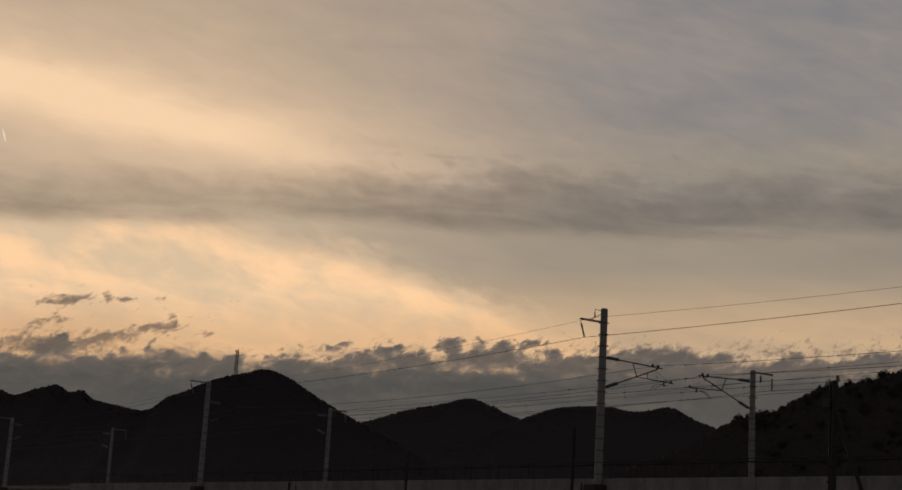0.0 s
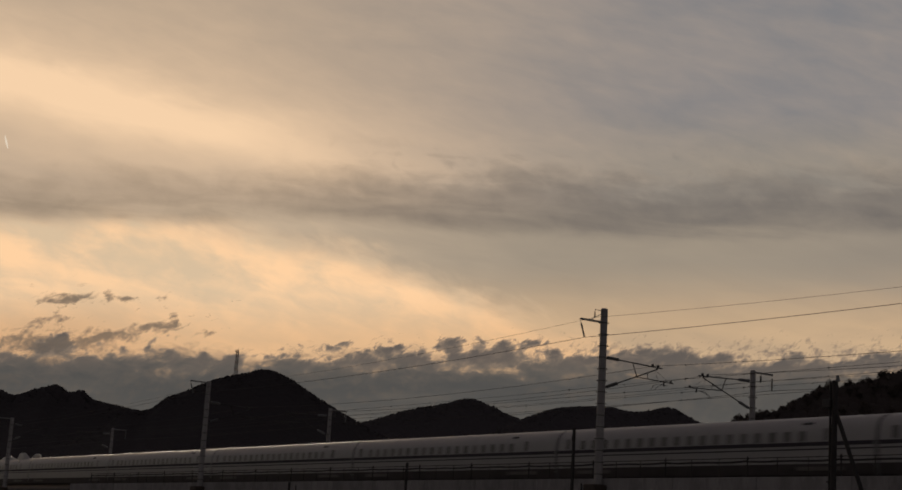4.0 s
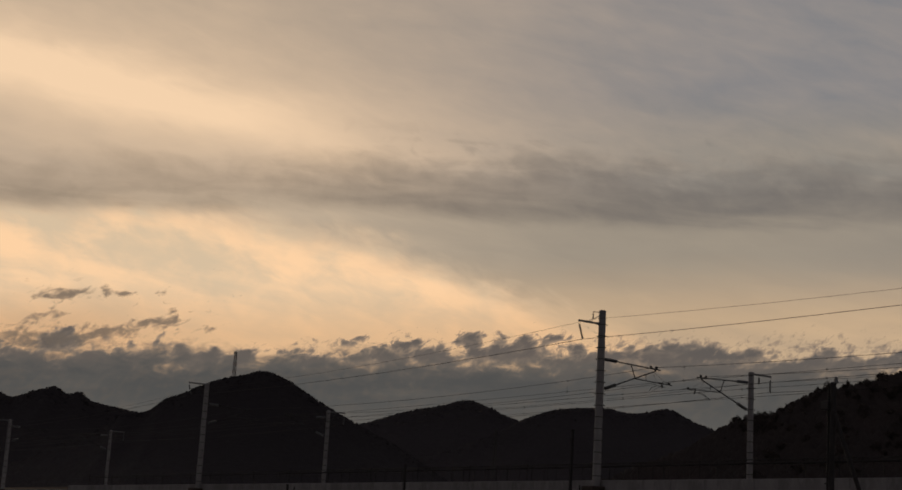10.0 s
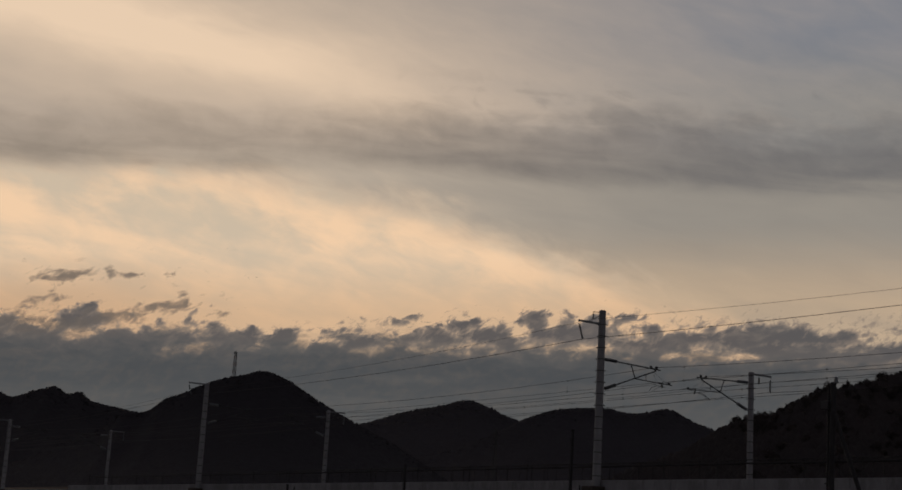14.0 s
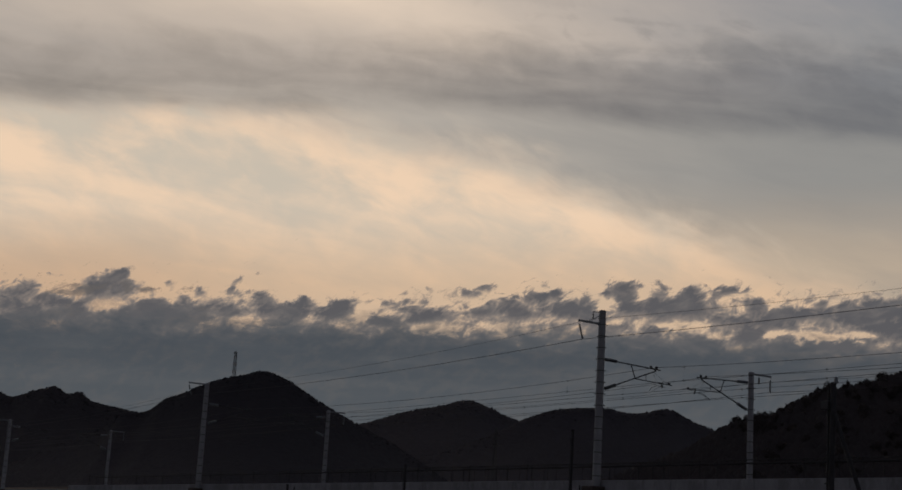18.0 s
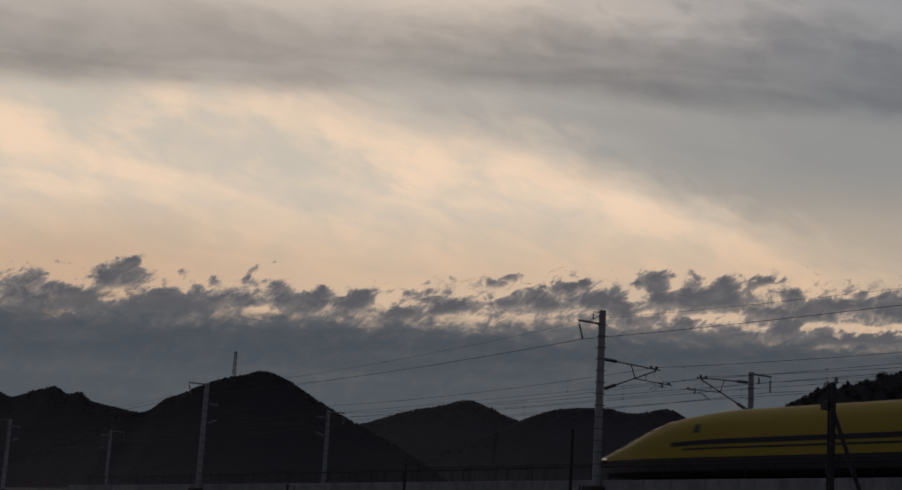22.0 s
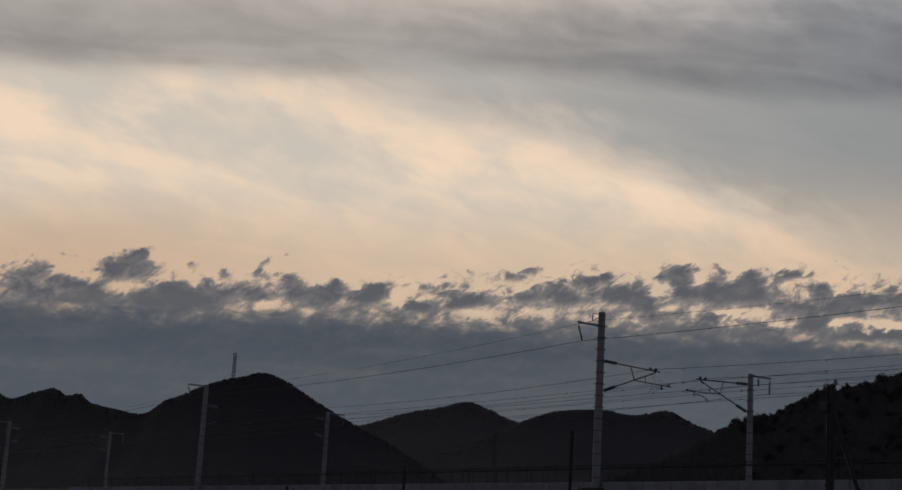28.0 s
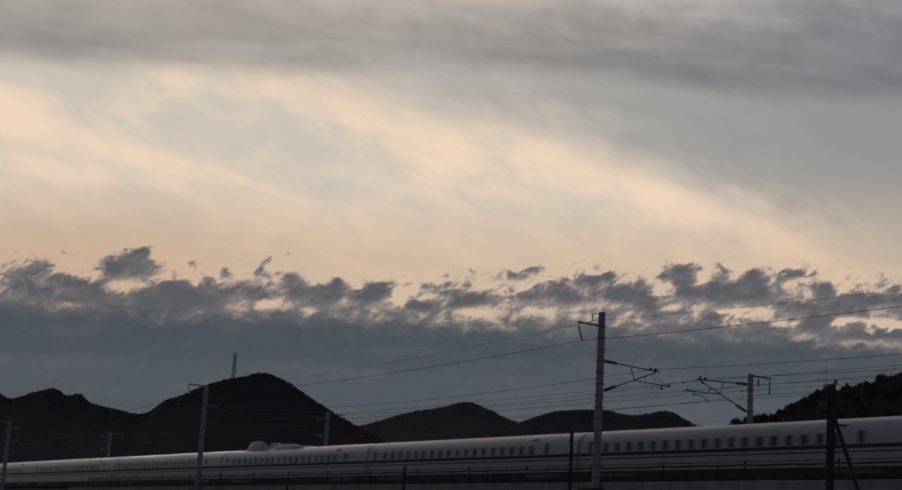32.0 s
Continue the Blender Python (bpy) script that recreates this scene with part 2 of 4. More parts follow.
def high_sky(depth):
    """Veil clouds: a bright wedge over the hills, a long dark bar above it, a pale streak higher up."""
    k = Nodes("high_cloud_glow")
    u, v = sky_space(k, depth)

    def field(along, across, slope, seed, detail=5.0, rough=0.55, curl=0.4):
        p = k.vec(k.mul(k.add(u, k.mul(v, slope)), 1 / along), k.mul(k.sub(v, k.mul(u, slope)), 1 / across), seed)
        return k.sub(k.noise(p, 1.0, detail, rough, curl), 0.5)

    def held(x):
        return k.m("MINIMUM", k.m("MAXIMUM", x, 0.0), 1.0)

    def spotted(x, spots_):
        """Adds soft patches: place, half sizes, weight."""
        for cu, cv, wu, wv, w in spots_:
            x = k.add(x, k.mul(k.mul(k.bell(u, cu, wu), k.bell(k.sub(v, k.mul(k.sub(u, cu), 0.3)), cv, wv)), w))
        return x

    warp = field(300, 120, 0.0, 0.0, 4.0, 0.55, 0.0)
    billow = field(130, 66, 0.27, 9.0, 6.0, 0.52, 0.5)
    patch = field(170, 44, 0.24, 34.0, 6.0, 0.5, 0.6)
    wide = field(520, 120, 0.10, 7.0, 5.0, 0.5, 0.5)
    flat = field(260, 44, 0.08, 12.0, 5.0, 0.5, 0.7)
    band = field(330, 26, 0.12, 27.0, 4.0, 0.5, 0.6)
    puff = field(84, 52, 0.30, 55.0, 6.0, 0.55, 0.5)
    plume = field(95, 30, 0.42, 41.0, 6.0, 0.56, 0.8)
    mottle = field(58, 34, 0.2, 21.0, 6.0, 0.56, 0.5)
    right = k.step(u, 200.0, 1300.0)
    # the wedge of glow and its falling upper edge
    edge = k.add(k.add(374.0, k.mul(k.m("MAXIMUM", k.sub(u, 300.0), 0.0), 0.20)), k.mul(k.m("MAXIMUM", k.sub(u, 620.0), 0.0), 0.17))
    edge = k.add(edge, k.add(k.mul(billow, 80.0), k.add(k.mul(plume, 60.0), k.mul(puff, 40.0))))
    deep = k.sub(v, edge)
    inside = k.step(deep, -34.0, 46.0)
    lit = k.mul(k.bell(deep, 50.0, 40.0), k.step(u, 180.0, 560.0, 0.02, 0.14))
    lit = spotted(lit, ((340, 408, 84, 22, .60), (475, 455, 55, 16, .45), (30, 448, 80, 22, .60), (690, 505, 80, 18, .42), (820, 545, 80, 16, .36), (600, 470, 60, 15, .34), (150, 482, 70, 11, .40), (230, 496, 70, 8, .26), (560, 552, 150, 13, .26), (150, 420, 90, 20, -.25), (330, 470, 90, 18, -.25)))
    lit = k.add(lit, k.mul(k.bell(deep, 40.0, 55.0), k.mul(puff, 1.1)))
    lit = k.add(lit, k.add(k.add(k.mul(patch, 0.80), k.mul(plume, 0.75)), k.add(k.mul(puff, 1.15), k.mul(band, 0.50))))
    glow = k.mix(k.step(lit, -0.45, 0.75), lin(217, 191, 158), lin(255, 210, 163))
    glow = k.mix(k.step(v, 500.0, 610.0, 0.0, 0.55), glow, lin(218, 168, 118))
    tan = k.mul(k.step(k.add(v, k.mul(flat, 60.0)), 480.0, 590.0, 0.0, 0.42), k.step(u, 60.0, 460.0, 1.0, 0.0))
    glow = k.mix(tan, glow, lin(204, 156, 112))
    glow = k.mix(k.step(u, 980.0, 1350.0), glow, lin(196, 169, 137))
    pale = k.mix(k.step(u, 320.0, 1050.0), lin(200, 177, 150), lin(160, 147, 130))
    pale = k.mix(k.step(u, 1150.0, 1600.0), pale, lin(152, 141, 127))
    pale = k.mix(k.step(k.add(v, k.mul(flat, 50.0)), 450.0, 580.0, 0.0, 0.9), pale, lin(206, 174, 137))
    pale = k.mix(held(k.add(0.10, k.add(k.mul(flat, 0.5), k.mul(patch, 0.5)))), pale, lin(134, 125, 115))
    lower = k.mix(inside, pale, glow)
    # above the bar: the falling streak, a warm haze towards the west, blue-grey towards the east
    fall = k.add(k.sub(v, k.mul(u, 0.24)), k.add(k.mul(warp, 60.0), k.add(k.mul(plume, 24.0), k.mul(flat, 20.0))))
    streak = k.mul(k.bell(fall, 136.0, 50.0), k.step(k.add(u, k.mul(warp, 260.0)), 330.0, 720.0, 1.0, 0.0))
    halo = k.mul(k.bell(fall, 130.0, 120.0), k.step(u, 350.0, 1150.0, 0.36, 0.0))
    dim = k.add(k.add(k.mul(wide, 0.24), k.mul(patch, 0.16)), k.add(k.mul(plume, 0.07), k.mul(puff, 0.08)))
    high = k.add(k.add(k.mul(streak, 0.40), halo), k.add(k.step(u, 200.0, 1350.0, 0.32, 0.05), dim))
    grey = k.mix(right, lin(150, 138, 125), lin(129, 128, 130))
    grey = k.mix(k.mul(right, k.step(v, 170.0, 300.0)), grey, lin(146, 138, 128))
    upper = k.mix(held(high), grey, lin(246, 210, 171))
    mid = k.step(k.add(v, k.mul(warp, 30.0)), 330.0, 400.0)
    c = k.mix(mid, upper, lower)
    # the dark bar: level streaks with a torn upper side
    rim = k.add(k.add(382.0, k.mul(k.step(u, 250.0, 1150.0), 30.0)), k.add(k.mul(flat, 28.0), k.add(k.mul(warp, 14.0), k.mul(mottle, 12.0))))
    top = k.add(k.add(k.sub(rim, 84.0), k.step(u, 300.0, 1000.0, 0.0, -14.0)), k.add(k.mul(flat, 90.0), k.add(k.mul(mottle, 42.0), k.mul(billow, 60.0))))
    bar = k.mul(k.step(v, k.sub(top, 30.0), k.add(top, 44.0)), k.step(v, k.sub(rim, 26.0), k.add(rim, 12.0), 1.0, 0.0))
    bar = k.mul(bar, k.add(k.step(u, 60.0, 1000.0, 0.36, 0.74), k.add(k.mul(wide, 0.5), k.add(k.mul(flat, 0.9), k.add(k.mul(puff, 0.7), k.mul(band, 0.25))))))
    torn = k.mul(k.bell(k.sub(v, k.mul(u, 0.02)), 268.0, 34.0), k.mul(k.step(k.add(mottle, flat), 0.02, 0.28), k.step(u, 420.0, 700.0, 0.0, 0.3)))
    c = k.mix(held(k.m("MAXIMUM", bar, torn)), c, k.mix(right, lin(137, 121, 104), lin(114, 108, 103)))
    e = k.node("ShaderNodeEmission", Color=c, Strength=1.0)
    k.put(k.out.inputs["Surface"], e.outputs[0])
    k.mat.cycles.emission_sampling = "NONE"
    return k.mat


# heaps of the low bank: place, half sizes and weight; then the gaps in it
HEAPS_WEST = ((40, 476, 42, 14, .40), (80, 497, 30, 13, .30), (18, 503, 34, 17, .34), (196, 466, 30, 17, .50), (232, 459, 20, 13, .42), (214, 486, 38, 15, .40), (172, 487, 18, 11, .30), (130, 507, 36, 15, .36), (312, 530, 46, 22, .50),
              (265, 514, 26, 10, .30), (366, 489, 11, 9, .40), (374, 516, 24, 13, .36), (422, 524, 24, 15, .38), (434, 466, 15, 10, .46), (425, 485, 9, 13, .34), (471, 458, 12, 4, .34), (472, 496, 19, 15, .44), (240, 530, 40, 16, .34))
HEAPS_WEST_MID = ((538, 521, 30, 16, .46), (550, 504, 13, 6, .34), (620, 517, 22, 13, .46), (598, 531, 20, 9, .30), (690, 543, 32, 9, .40), (702, 511, 14, 5, .28), (740, 519, 22, 10, .34), (752, 540, 20, 8, .32), (778, 532, 14, 8, .3), (776, 485, 9, 7, .24),
                  (60, 525, 50, 12, .30), (150, 530, 40, 12, .26), (485, 522, 18, 13, .34), (310, 474, 9, 10, .26), (105, 461, 22, 4, .26), (10, 455, 18, 6, .2))
HEAPS_EAST = ((850, 493, 20, 8, .32), (880, 484, 13, 7, .32), (800, 531, 20, 9, .34), (872, 525, 26, 11, .40), (920, 505, 14, 7, .34), (940, 526, 32, 13, .42), (966, 500, 24, 11, .42), (1002, 494, 15, 9, .42), (1008, 521, 26, 12, .40), (1050, 521, 30, 18, .48),
              (1082, 541, 26, 11, .34), (1118, 486, 28, 12, .48), (1146, 478, 11, 9, .40), (1130, 514, 18, 16, .50), (1090, 497, 12, 5, .26), (1190, 490, 13, 9, .40), (1190, 521, 40, 15, .44), (1248, 514, 44, 18, .54), (1240, 490, 15, 8, .34))
HEAPS_FAR_EAST = ((1302, 489, 24, 9, .44), (1332, 490, 18, 4, .30), (1360, 516, 15, 13, .42), (1322, 541, 30, 11, .38), (1350, 570, 24, 13, .40), (1386, 541, 30, 12, .42), (1442, 529, 48, 11, .46), (1476, 510, 20, 7, .36), (1545, 533, 40, 14, .46), (1250, 585, 52, 13, .36),
                  (1150, 579, 42, 10, .30), (1296, 616, 50, 10, .30), (1442, 590, 42, 7, .38), (1522, 592, 38, 7, .38), (1400, 632, 60, 8, .24), (1540, 626, 40, 6, .22), (1180, 610, 50, 9, .24))
# past the edge of the late sky; these stand over the eastern hills at first
HEAPS_BEYOND = ((1600, 520, 46, 15, .50), (1660, 530, 40, 12, .40), (1755, 528, 20, 11, .46), (1712, 536, 24, 8, .34), (1590, 556, 60, 16, .40), (1690, 566, 70, 14, .36), (1838, 562, 34, 12, .40), (1890, 548, 26, 12, .44), (1926, 530, 20, 11, .42), (1960, 560, 40, 12, .40), (2050, 552, 50, 12, .42), (2130, 545, 50, 14, .42), (1800, 575, 60, 10, .34))
GAPS = ((55, 546, 28, 6, -.26), (105, 545, 24, 6, -.20), (200, 513, 20, 8, -.30), (118, 480, 20, 8, -.16), (440, 541, 28, 7, -.34), (505, 555, 14, 6, -.22), (330, 548, 12, 5, -.16), (656, 530, 13, 17, -.34), (770, 557, 24, 7, -.40), (818, 557, 24, 6, -.30),
        (1086, 518, 9, 18, -.32), (1108, 545, 20, 6, -.30), (1220, 554, 40, 6, -.36), (1400, 566, 26, 5, -.34), (1462, 573, 26, 8, -.42), (1505, 577, 22, 6, -.34), (1552, 568, 26, 7, -.40))
GAPS_LOW = ((1422, 607, 34, 7, -.36), (1505, 613, 46, 6, -.34), (1330, 596, 20, 7, -.26), (1100, 611, 22, 5, -.18), (1290, 575, 16, 8, -.24), (1210, 600, 30, 5, -.16), (1560, 640, 40, 6, -.2))


def veiled(k, alpha, colour):
    """A glowing cloud that lets the sky behind it through."""
    e = k.node("ShaderNodeEmission", Color=colour, Strength=1.0)
    x = k.node("ShaderNodeMixShader")
    k.put(x.inputs[0], alpha)
    k.put(x.inputs[1], k.node("ShaderNodeBsdfTransparent").outputs[0])
    k.put(x.inputs[2], e.outputs[0])
    k.put(k.out.inputs["Surface"], x.outputs[0])
    k.mat.cycles.emission_sampling = "NONE"
    return k.mat


def wisp_cloud(depth):
    """A torn shred of cloud, clear all round."""
    k = Nodes("torn_cloud_shred")
    u, v = sky_space(k, depth)
    n = k.noise(k.vec(k.mul(k.add(u, k.mul(v, 0.7)), 1 / 24), k.mul(v, 1 / 15), 1.0), 1.0, 8.0, 0.62, 0.3)
    f = k.sub(n, 0.42)
    for cu, cv, wu, wv, s in ((736, 424, 40, 10, .40), (800, 421, 10, 9, .30), (832, 424, 18, 6, .26), (890, 425, 16, 6, .24), (690, 428, 18, 7, .22), (677, 464, 20, 12, .27), (717, 459, 18, 14, .24), (884, 474, 34, 10, .30), (912, 458, 12, 14, .26), (762, 492, 60, 15, .27), (650, 494, 56, 16, .30), (822, 488, 44, 12, .25), (700, 512, 90, 13, .20), (972, 484, 20, 8, .22)):
        f = k.add(f, k.mul(k.mul(k.bell(u, cu, wu), k.bell(v, cv, wv)), s))
    a = k.step(f, 0.18, 0.46, 0.0, 0.85)
    return veiled(k, a, lin(108, 96, 85))


def low_heaps(depth):
    """Ragged heaps torn at their tops, with clear gaps."""
    k = Nodes("low_cloud_heaps")
    u, v = sky_space(k, depth)
    lean = k.add(u, k.mul(v, 0.6))
    n = k.noise(k.vec(k.mul(lean, 1 / 30), k.mul(v, 1 / 21)), 1.0, 9.0, 0.62, 0.5)
    shift = k.noise(k.vec(k.mul(lean, 1 / 26), k.mul(v, 1 / 22), 31.0), 1.0, 6.0, 0.6, 0.3)
    wisps = k.noise(k.vec(k.mul(lean, 1 / 11), k.mul(v, 1 / 13), 8.0), 1.0, 5.0, 0.6, 0.8)
    big = k.noise(k.vec(k.mul(u, 1 / 150), k.mul(v, 1 / 62), 3.0), 1.0, 3.0, 0.5)
    rise = k.add(k.step(v, 440.0, 525.0, -0.34, -0.02), k.step(v, 505.0, 570.0, 0.0, 0.13))
    place = k.vec(k.add(u, k.add(k.mul(k.sub(wisps, 0.5), 16.0), k.mul(k.sub(shift, 0.5), 40.0))), k.add(v, k.mul(k.sub(n, 0.5), 30.0)))
    heaps = 0.0
    for cu, cv, wu, wv, s in HEAPS_WEST + HEAPS_WEST_MID + HEAPS_EAST + HEAPS_FAR_EAST + HEAPS_BEYOND + GAPS + GAPS_LOW:
        d = k.node("ShaderNodeVectorMath")
        d.operation = "SUBTRACT"
        k.put(d.inputs[0], place)
        d.inputs[1].default_value = (cu, cv, 0)
        q = k.node("ShaderNodeVectorMath")
        q.operation = "DIVIDE"
        k.put(q.inputs[0], d.outputs[0])
        q.inputs[1].default_value = (wu, wv, 1)
        r = k.node("ShaderNodeVectorMath")
        r.operation = "DOT_PRODUCT"
        k.put(r.inputs[0], q.outputs[0])
        k.put(r.inputs[1], q.outputs[0])
        heaps = k.m("MULTIPLY_ADD", k.m("POWER", 0.40, r.outputs["Value"]), s, heaps)
    f = k.add(k.add(k.mul(n, 1.15), k.sub(k.mul(k.sub(wisps, 0.5), 0.34), 0.08)), k.add(k.add(rise, heaps), k.mul(k.sub(big, 0.5), 0.30)))
    alpha = k.step(f, 0.40, 0.66, 0.0, 0.95)
    tone = k.noise(k.vec(k.mul(lean, 1 / 60), k.mul(v, 1 / 30), 5.0), 1.0, 6.0, 0.6, 0.4)
    c = k.mix(k.step(f, 0.46, 0.90), lin(152, 132, 113), lin(87, 83, 81))
    c = k.mix(k.mul(k.step(tone, 0.46, 0.74), 0.7), c, lin(118, 107, 97))
    return veiled(k, alpha, c)


def low_base(depth):
    """The smooth dark bank that the heaps stand on, with a frayed upper side."""
    k = Nodes("low_cloud_bank")
    u, v = sky_space(k, depth)
    n = k.noise(k.vec(k.mul(u, 1 / 44), k.mul(v, 1 / 24)), 1.0, 7.0, 0.6, 0.5)
    big = k.noise(k.vec(k.mul(u, 1 / 190), k.mul(v, 1 / 60), 3.0), 1.0, 4.0, 0.5)
    f = k.add(v, k.add(k.mul(k.sub(n, 0.5), 84.0), k.mul(k.sub(big, 0.5), 46.0)))
    alpha = k.step(f, 530.0, 578.0, 0.0, 0.97)
    tone = k.noise(k.vec(k.mul(u, 1 / 210), k.mul(v, 1 / 34), 5.0), 1.0, 5.0, 0.55)
    c = k.mix(k.step(f, 540.0, 600.0), lin(106, 97, 89), lin(80, 79, 77))
    c = k.mix(k.step(v, 600.0, 690.0, 0.0, 0.7), c, lin(90, 88, 84))
    c = k.mix(k.mul(k.step(tone, 0.42, 0.74), 0.5), c, lin(98, 93, 87))
    return veiled(k, alpha, c)


HIGH, LOW = 4600.0, 3000.0
high_clouds = sky_sheet("backdrop_high_clouds", HIGH, high_sky(HIGH), -900, 2500, -500, 1000, "thin grey cloud veil glowing warm cream at sunset")
low_clouds = sky_sheet("backdrop_low_clouds", LOW, low_heaps(LOW), -900, 2600, 380, 760, "ragged dark grey heap clouds low over the hills")
BANK = 2700.0
bank = sky_sheet("backdrop_cloud_bank", BANK, low_base(BANK), -1200, 2900, 440, 1250, "smooth dark grey cloud bank along the horizon")

WISP = 3200.0
wisp = sky_sheet("backdrop_cloud_wisp", WISP, wisp_cloud(WISP), 540, 1030, 380, 540, "torn dark shred of cloud above the bank")

# ---- ground and hills ----
RIGHT = Vector((0.5494, 0.8355, 0.0))
AHEAD = Vector((-0.8355, 0.5494, 0.0))


def spot(s, d, z=0.0):
    """A place s metres to the side of the view's line, d metres ahead."""
    return Vector((EYE.x, EYE.y, 0)) + RIGHT * s + AHEAD * d + Vector((0, 0, z))


bm = bmesh.new()
for q in ((-6000, -6000), (6000, -6000), (6000, 6000), (-6000, 6000)):
    bm.verts.new((*q, 0))
bm.faces.new(bm.verts)
tagged(part("ground", bm, M_GROUND), "dark open fields at dusk", "ground", kind="structure")


def ridge(s, bumps):
    return sum(h * math.exp(-((s - c) / (wl if s < c else wr)) ** 2) for h, c, wl, wr in bumps)


def lump(verts, faces, c, r, rng):
    """A small uneven clump of foliage."""
    i, n = len(verts), 5
    verts.append(c + Vector((0, 0, r * rng.uniform(0.8, 1.3))))
    for j in range(n):
        a = 6.2832 * (j + rng.random() * 0.6) / n
        q = r * rng.uniform(0.7, 1.25)
        verts.append(c + Vector((math.cos(a) * q, math.sin(a) * q, rng.uniform(-0.2, 0.45) * r)))
        faces.append((i, i + 1 + j, i + 1 + (j + 1) % n))
    verts.append(c + Vector((0, 0, -r)))
    for j in range(n):
        faces.append((i + n + 1, i + 1 + (j + 1) % n, i + 1 + j))


def hill(name, depth, bumps, s0, s1, deep, clumps, size, label, seed, wood, crown=0.38):
    rng = random.Random(seed)
    ns, nq = 260, 30
    verts, faces = [], []

    def height(s, q):
        fall = math.exp(-1.5 * (math.sqrt(q * q + 0.0004) - 0.02))
        n = noise.fractal(Vector((s / 30.0, q * 5.0, seed)), 1.0, 2.1, 5) * 1.1
        spur = noise.noise(Vector((s / 90.0, q * 1.2, seed + 4.0))) * 14.0 * max(0.0, abs(q) - 0.08)
        return max(-2.0, (ridge(s, bumps) - size * 0.75 + n * (depth / 1800) + spur) * fall - abs(q) * 8.0) if abs(q) < 1.99 else -2.0

    for a in range(ns + 1):
        s = s0 + (s1 - s0) * a / ns
        for b in range(nq + 1):
            q = -2.0 + 4.0 * b / nq
            verts.append(spot(s, depth + q * deep, height(s, q)))
    for a in range(ns):
        for b in range(nq):
            i = a * (nq + 1) + b
            faces.append((i, i + 1, i + nq + 2, i + nq + 1))
    me = bpy.data.meshes.new(name)
    me.from_pydata([v[:] for v in verts], [], faces)
    for f in me.polygons:
        f.use_smooth = True
    me.materials.append(wood)
    ob = tagged(new(name, me), label, "hill", kind="structure")
    verts, faces = [], []
    for i in range(clumps):
        s = rng.uniform(s0, s1)
        if i % 5 < 4:
            q, r = -rng.uniform(0.05, 1.1) ** 1.4, size * rng.uniform(2.0, 3.2)
        else:
            q, r = rng.gauss(0, 0.035), size * rng.uniform(0.6, 1.25) * (1.5 if rng.random() < 0.06 else 1.0)
        z = height(s, q)
        if z <= 1:
            continue
        if i % 5 == 4:
            lump(verts, faces, spot(s, depth + q * deep, z), r, rng)
            continue
        # a low crown that follows the slope of the hillside
        along, up = (height(s + 2, q) - z) / 2, (height(s, q + 2 / deep) - z) / 2
        k = len(verts)
        verts.append(spot(s, depth + q * deep, z + r * crown * rng.uniform(0.65, 1.3)))
        for j in range(6):
            a = 6.2832 * (j + rng.random() * 0.5) / 6
            ds, dd = math.cos(a) * r * rng.uniform(0.8, 1.2), math.sin(a) * r * rng.uniform(0.8, 1.2)
            verts.append(spot(s + ds, depth + q * deep + dd, z + along * ds + up * dd - 0.12 * r))
            faces.append((k, k + 1 + j, k + 1 + (j + 1) % 6))
    me = bpy.data.meshes.new("forest")
    me.from_pydata([v[:] for v in verts], [], faces)
    for f in me.polygons:
        f.use_smooth = True
    me.materials.append(wood)
    tagged(new("forest", me), "dark dense woodland covering the hillside", "woodland", kind="stuff")
    return height


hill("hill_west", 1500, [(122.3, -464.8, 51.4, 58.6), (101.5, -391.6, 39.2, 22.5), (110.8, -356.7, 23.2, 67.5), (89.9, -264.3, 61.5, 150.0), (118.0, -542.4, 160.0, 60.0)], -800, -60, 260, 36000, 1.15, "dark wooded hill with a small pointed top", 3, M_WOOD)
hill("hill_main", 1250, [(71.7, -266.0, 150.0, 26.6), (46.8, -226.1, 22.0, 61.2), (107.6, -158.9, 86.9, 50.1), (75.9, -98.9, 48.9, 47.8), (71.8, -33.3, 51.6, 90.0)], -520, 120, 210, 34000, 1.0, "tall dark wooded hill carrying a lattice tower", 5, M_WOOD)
# the two farthest hills take the wood colour that has haze painted in
hill("hill_far", 2300, [(148.0, -162.0, 200.0, 108.5), (104.3, -30.9, 80.0, 106.6), (61.1, 58.8, 66.0, 159.8), (144.0, 175.0, 230.4, 300.0)], -600, 600, 300, 32000, 1.7, "distant dark wooded hill with a rounded top", 7, M_HAZEWOOD)
hill("hill_middle", 2000, [(137.8, 68.2, 250.0, 161.2), (77.2, 166.1, 82.2, 78.7), (69.4, 236.1, 64.1, 74.6), (57.7, 293.3, 73.4, 38.9), (169.1, 363.2, 82.0, 160.0)], -250, 700, 260, 32000, 1.5, "distant dark wooded ridge with two low tops", 9, M_HAZEWOOD)
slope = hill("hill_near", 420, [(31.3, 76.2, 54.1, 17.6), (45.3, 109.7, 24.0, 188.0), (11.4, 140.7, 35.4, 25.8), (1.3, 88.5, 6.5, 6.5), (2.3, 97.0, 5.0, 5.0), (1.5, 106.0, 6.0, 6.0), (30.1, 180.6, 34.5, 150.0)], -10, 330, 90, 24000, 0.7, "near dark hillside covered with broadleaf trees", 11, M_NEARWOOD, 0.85)

